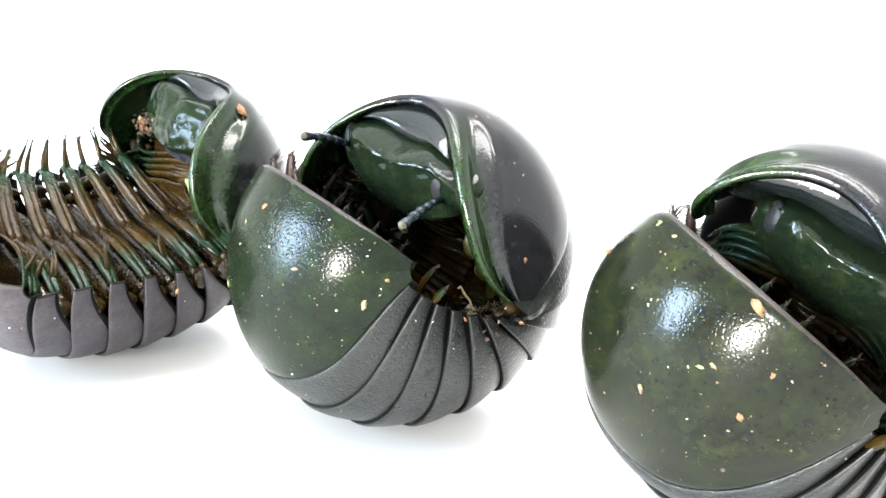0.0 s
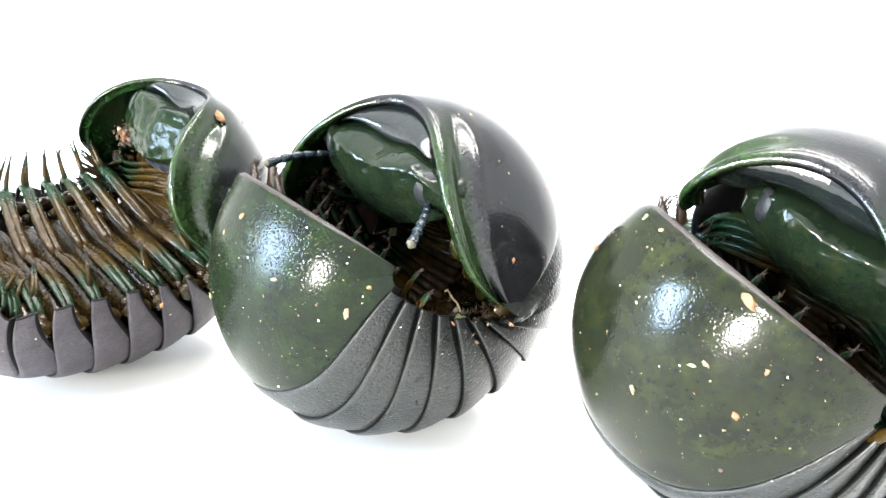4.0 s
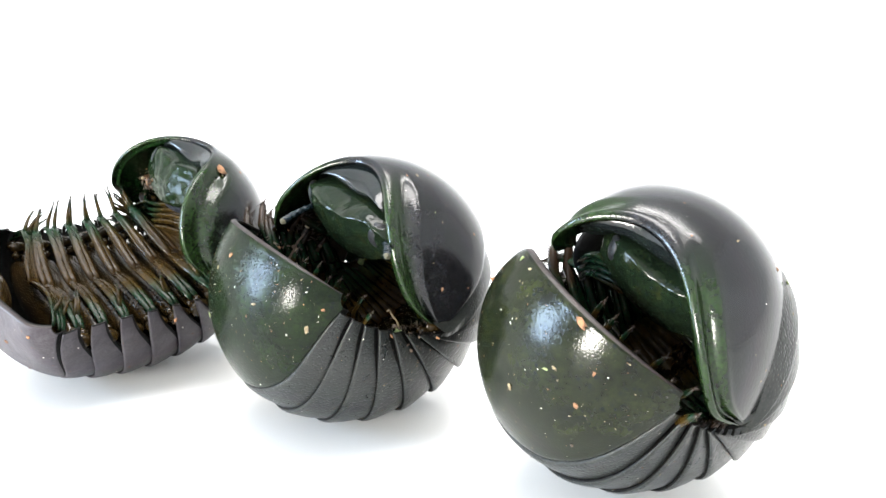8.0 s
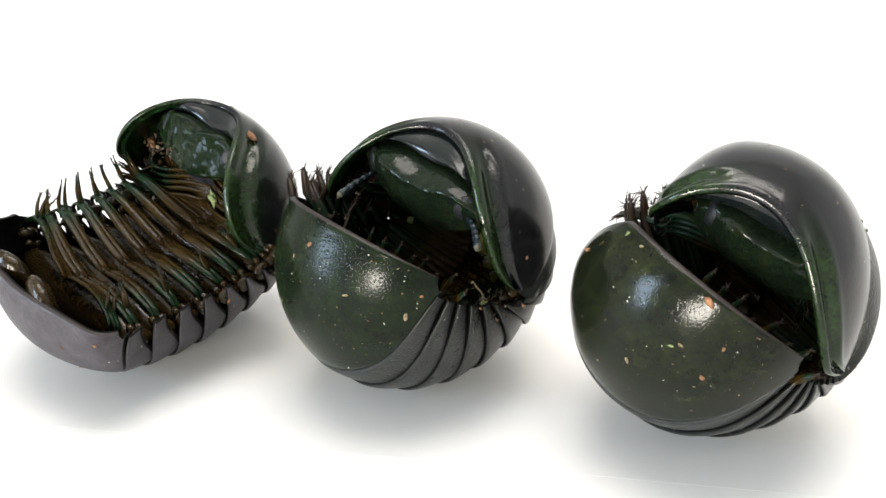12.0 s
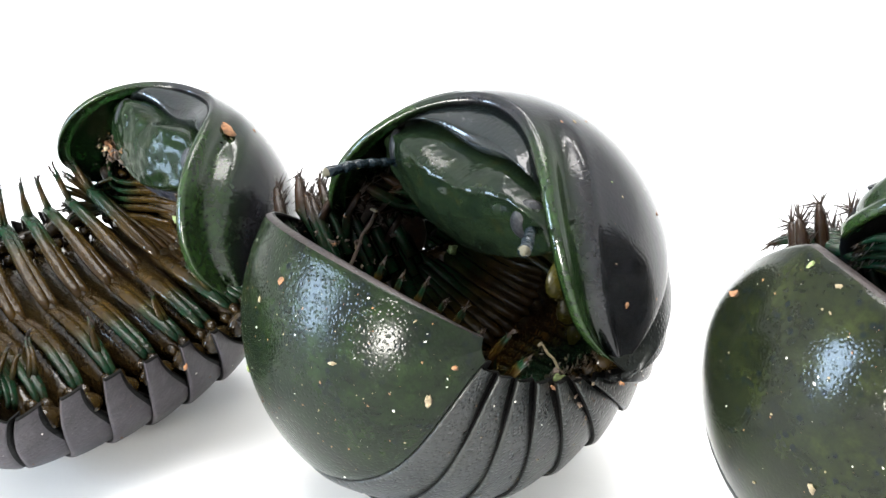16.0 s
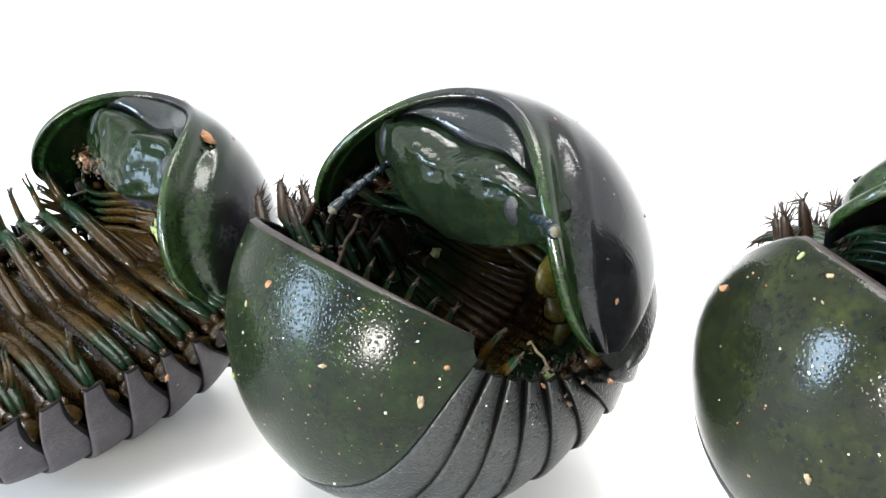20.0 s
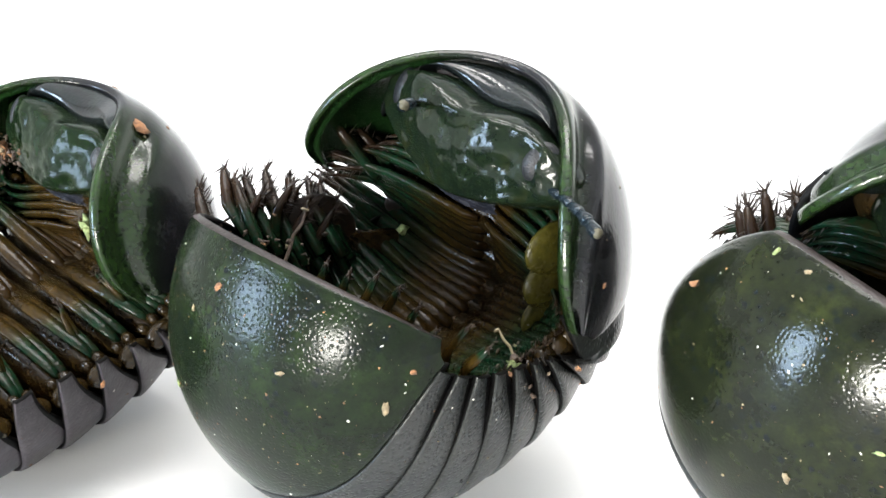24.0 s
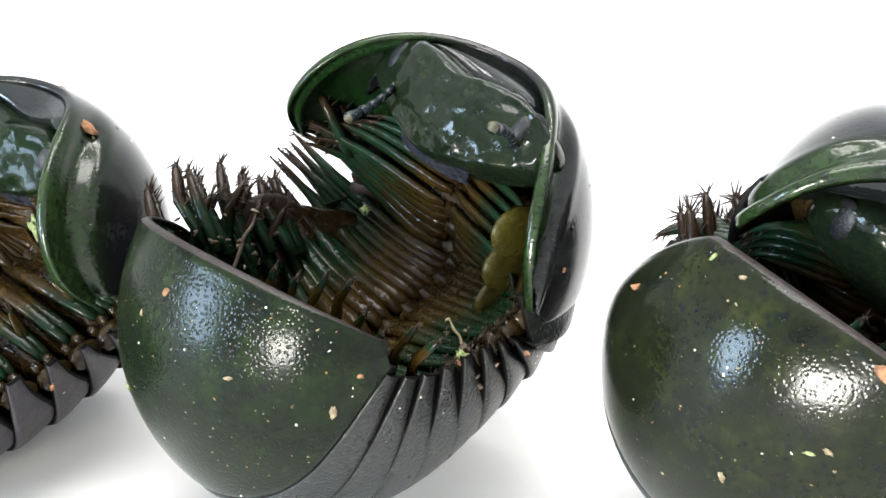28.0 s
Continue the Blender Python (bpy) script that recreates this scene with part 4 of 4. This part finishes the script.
crumbs(animal_a, BODY_A, [
    (11, 26, 309, 3.4, "BROWN", 1.3), (11, 21, 294, 0.92, "BROWN", 1), (5, 75, 142, 1.28, "BROWN", 2), (11, -3, 302, 0.99, "BROWN", 1.3),
    (11, 37, 306, 0.71, "TAN", 1.2), (11, 23, 287, 0.5, "PALE", 1), (11, 48, 310, 0.35, "PALE", 1), (11, 30, 309, 0.64, "TAN", 1.5),
    (11, 72, 300, 0.57, "BROWN", 1.4), (3, 48, 111, 0.71, "BROWN", 1.2), (1, 74, 89, 0.43, "PALE", 1), (0, 33, 26, 1.14, "BROWN", 1.3),
    (0, 67, 18, 1.04, "BROWN", 1.2), (0, 24, 55, 0.76, "BROWN", 1), (0, 65, 52, 0.47, "PALE", 1),
])
dust(animal_a, BODY_A, 3, 160)
dust(animal_b, BODY_B, 4, 340)
dust(animal_c, BODY_C, 5, 300)


def bit(animal, body, k, at, mm, kind, aspect, toward=(0.3, 0.6, 0.5)):
    """A single larger bit of plant matter resting between legs and plates, placed in radii of the body."""
    rnd = random.Random(int(mm * 100) + k)
    bm = bmesh.new()
    for n in range(4):
        off = Vector((rnd.uniform(-1, 1), rnd.uniform(-1, 1), rnd.uniform(-1, 1))) * 0.00028 * mm * (n > 0)
        lump(bm, Vector(at) * body.R + off, (Vector(toward) + off * 900).normalized(), mm * 0.001 * (0.9 if n == 0 else 0.5), aspect, rnd)
    part("plant_bit", bm, CRUMB_MATS[kind], animal[1][k], "torn bit of plant matter")


def twig(animal, body, k, a, b, mm, kind, tip_kind):
    bm = bmesh.new()
    a, b = Vector(a) * body.R, Vector(b) * body.R
    rnd = random.Random(k)
    pts = [a.lerp(b, q / 5) + Vector((rnd.uniform(-1, 1), rnd.uniform(-1, 1), rnd.uniform(-1, 1))) * 0.0002 for q in range(6)]
    tube(bm, pts, [mm * 0.001 * g for g in (0.5, 0.42, 0.4, 0.36, 0.4, 0.2)], 7)
    part("twig", bm, CRUMB_MATS[kind], animal[1][k], "short dry twig")
    bm = bmesh.new()
    lump(bm, b, (b - a).normalized(), mm * 0.0016, 1.3, rnd)
    part("crumb", bm, CRUMB_MATS[tip_kind], animal[1][k])


def soil(animal, body, k, at, spread, count, seed):
    """A patch of soil crumbs caught between the plates, joined."""
    rnd = random.Random(seed)
    bm = bmesh.new()
    for _ in range(count):
        off = Vector((rnd.gauss(0, 1) * spread[0], rnd.gauss(0, 1) * spread[1], rnd.gauss(0, 1) * spread[2]))
        d = Vector((rnd.gauss(0, 1), rnd.gauss(0, 1), rnd.gauss(0, 1))).normalized()
        lump(bm, (Vector(at) + off) * body.R, d, 0.00015 + 0.00055 * rnd.random() ** 2, rnd.uniform(1, 2), rnd)
    for fc in bm.faces:
        fc.material_index = (0, 0, 0, 0, 1, 0, 0, 0, 0, 0, 2)[fc.index // 80 % 11]
    tagged(part("soil", bm, (CRUMB_DARK, CRUMB_BROWN, CRUMB_TAN), animal[1][k]), "dark soil crumbs caught between plates", kind="stuff")


bit(animal_b, BODY_B, 11, (-0.448, -0.19, -0.17), 1.3, "GREEN", 1.2)
bit(animal_b, BODY_B, 5, (0.76, -0.12, 0.06), 1.5, "GREEN", 1.8)
twig(animal_b, BODY_B, 5, (0.78, -0.2, 0.05), (0.68, 0.0, -0.03), 0.35, "TAN", "TAN")
twig(animal_b, BODY_B, 1, (-0.4, 0.36, 0.12), (-0.46, 0.36, -0.22), 0.5, "DARK", "TAN")
soil(animal_b, BODY_B, 5, (0.74, -0.16, 0.06), (0.08, 0.06, 0.05), 50, 21)
soil(animal_b, BODY_B, 7, (0.6, -0.3, -0.04), (0.12, 0.03, 0.05), 40, 22)
soil(animal_b, BODY_B, 2, (-0.6, 0.4, 0.0), (0.12, 0.1, 0.05), 60, 23)
bit(animal_a, BODY_A, 11, (0.13, 0.03, -0.2), 2.0, "GREEN", 2.2)
bit(animal_a, BODY_A, 11, (-0.86, 0.16, -0.3), 2.0, "BROWN", 2.0)
soil(animal_a, BODY_A, 11, (-0.72, 0.18, -0.26), (0.06, 0.07, 0.06), 60, 24)
soil(animal_a, BODY_A, 12, (-0.3, 0.42, -0.2), (0.08, 0.05, 0.03), 30, 25)
bit(animal_c, BODY_C, 0, (-0.34, 0.81, 0.3), 1.2, "BROWN", 1.3)

# seconds, shift along y and z in radii, turn and nod of the head in degrees
OPENING = [
    (0.0, -0.095, -0.022, 2.1, -1.5), (3.0, -0.101, -0.016, 2.7, -2.5), (6.0, -0.108, -0.009, 3.7, -4.0), (8.0, -0.116, 0.006, 6.1, -6.0), (11.0, -0.124, 0.022, 8.9, -8.0),
    (14.0, -0.107, 0.028, 10.2, -6.5), (17.0, -0.088, 0.034, 11.6, -5.0), (19.0, -0.077, 0.038, 13.6, -3.0), (21.0, -0.065, 0.04, 15.2, -1.0), (21.5, -0.058, 0.04, 17.4, -1.0),
    (22.5, -0.043, 0.039, 24.1, -1.5), (23.5, -0.023, 0.037, 30.7, -2.0), (24.0, -0.011, 0.036, 33.7, -2.0), (25.0, 0.012, 0.02, 37.9, 0.0), (26.0, 0.037, 0.004, 42.1, 2.0),
    (27.0, 0.057, -0.012, 44.8, 4.0), (28.0, 0.069, -0.032, 46.4, 5.0),
]
# where each antenna points, in the head's space
FAR_ANTENNA = [
    (0, 0.20, 0.93, 0.30), (1, 0.11, 0.87, 0.48), (2, 0.23, 0.91, 0.34), (3, -0.13, 0.80, 0.59), (6, 0.45, 0.76, 0.4), (8, 0.45, 0.72, 0.45),
    (11, 0.34, 0.73, 0.60), (13.5, 0.04, 0.86, 0.51), (15, 0.19, 0.86, 0.47), (16, 0.07, 0.88, 0.47), (17, 0.56, 0.65, 0.51), (18, 0.49, 0.80, 0.35),
    (19, 0.25, 0.92, 0.29), (20, 0.28, 0.53, 0.80), (21, 0.48, 0.74, 0.47), (23.5, 0.47, 0.80, 0.38), (24, 0.64, 0.64, 0.42), (24.5, 0.35, 0.90, 0.27),
    (25, 0.34, 0.92, 0.16), (25.5, 0.50, 0.79, 0.35), (26, 0.03, 0.94, 0.33), (26.5, -0.01, 0.86, 0.51), (27, 0.34, 0.50, 0.80),
    (27.5, 0.19, 0.51, 0.84), (28, 0.46, 0.01, 0.89),
]
NEAR_ANTENNA = [
    (0, 0.46, 0.71, 0.54), (1, 0.43, 0.80, 0.42), (2, 0.47, 0.79, 0.39), (3, 0.56, 0.65, 0.52), (7, 0.91, 0.37, 0.17), (8, 0.84, 0.54, 0.07),
    (11, 0.76, 0.58, 0.28), (13.5, 0.85, 0.48, 0.21), (15, 0.90, 0.38, 0.23), (16, 0.63, 0.75, 0.19), (17, 0.60, 0.73, 0.31), (18, 0.91, 0.23, 0.34),
    (19, 0.74, 0.65, 0.18), (20, 0.78, 0.61, 0.10), (21, 0.87, 0.33, 0.38), (23.5, 0.95, 0.19, 0.24), (24, 0.95, 0.21, 0.23), (25, 0.97, 0.15, 0.17),
    (26, 0.91, 0.31, 0.26), (27, 0.76, 0.31, 0.56), (27.5, 0.67, 0.43, 0.61), (28, 0.41, 0.60, 0.69),
]


def motions():
    thing, pieces, ants = animal_b
    poses = [(t, unrolled(BODY_B, *row)) for t, *row in OPENING]
    for k, ob in enumerate(pieces):
        if k:
            walk(ob, [(t, ms[k]) for t, ms in poses])
    for ob, rows in zip(ants, (FAR_ANTENNA, NEAR_ANTENNA)):
        root = Matrix.Translation(ob.matrix_basis.translation)
        walk(ob, [(t, root @ Vector((x, y, z)).to_track_quat("Z", "Y").to_matrix().to_4x4()) for t, x, y, z in rows])


motions()
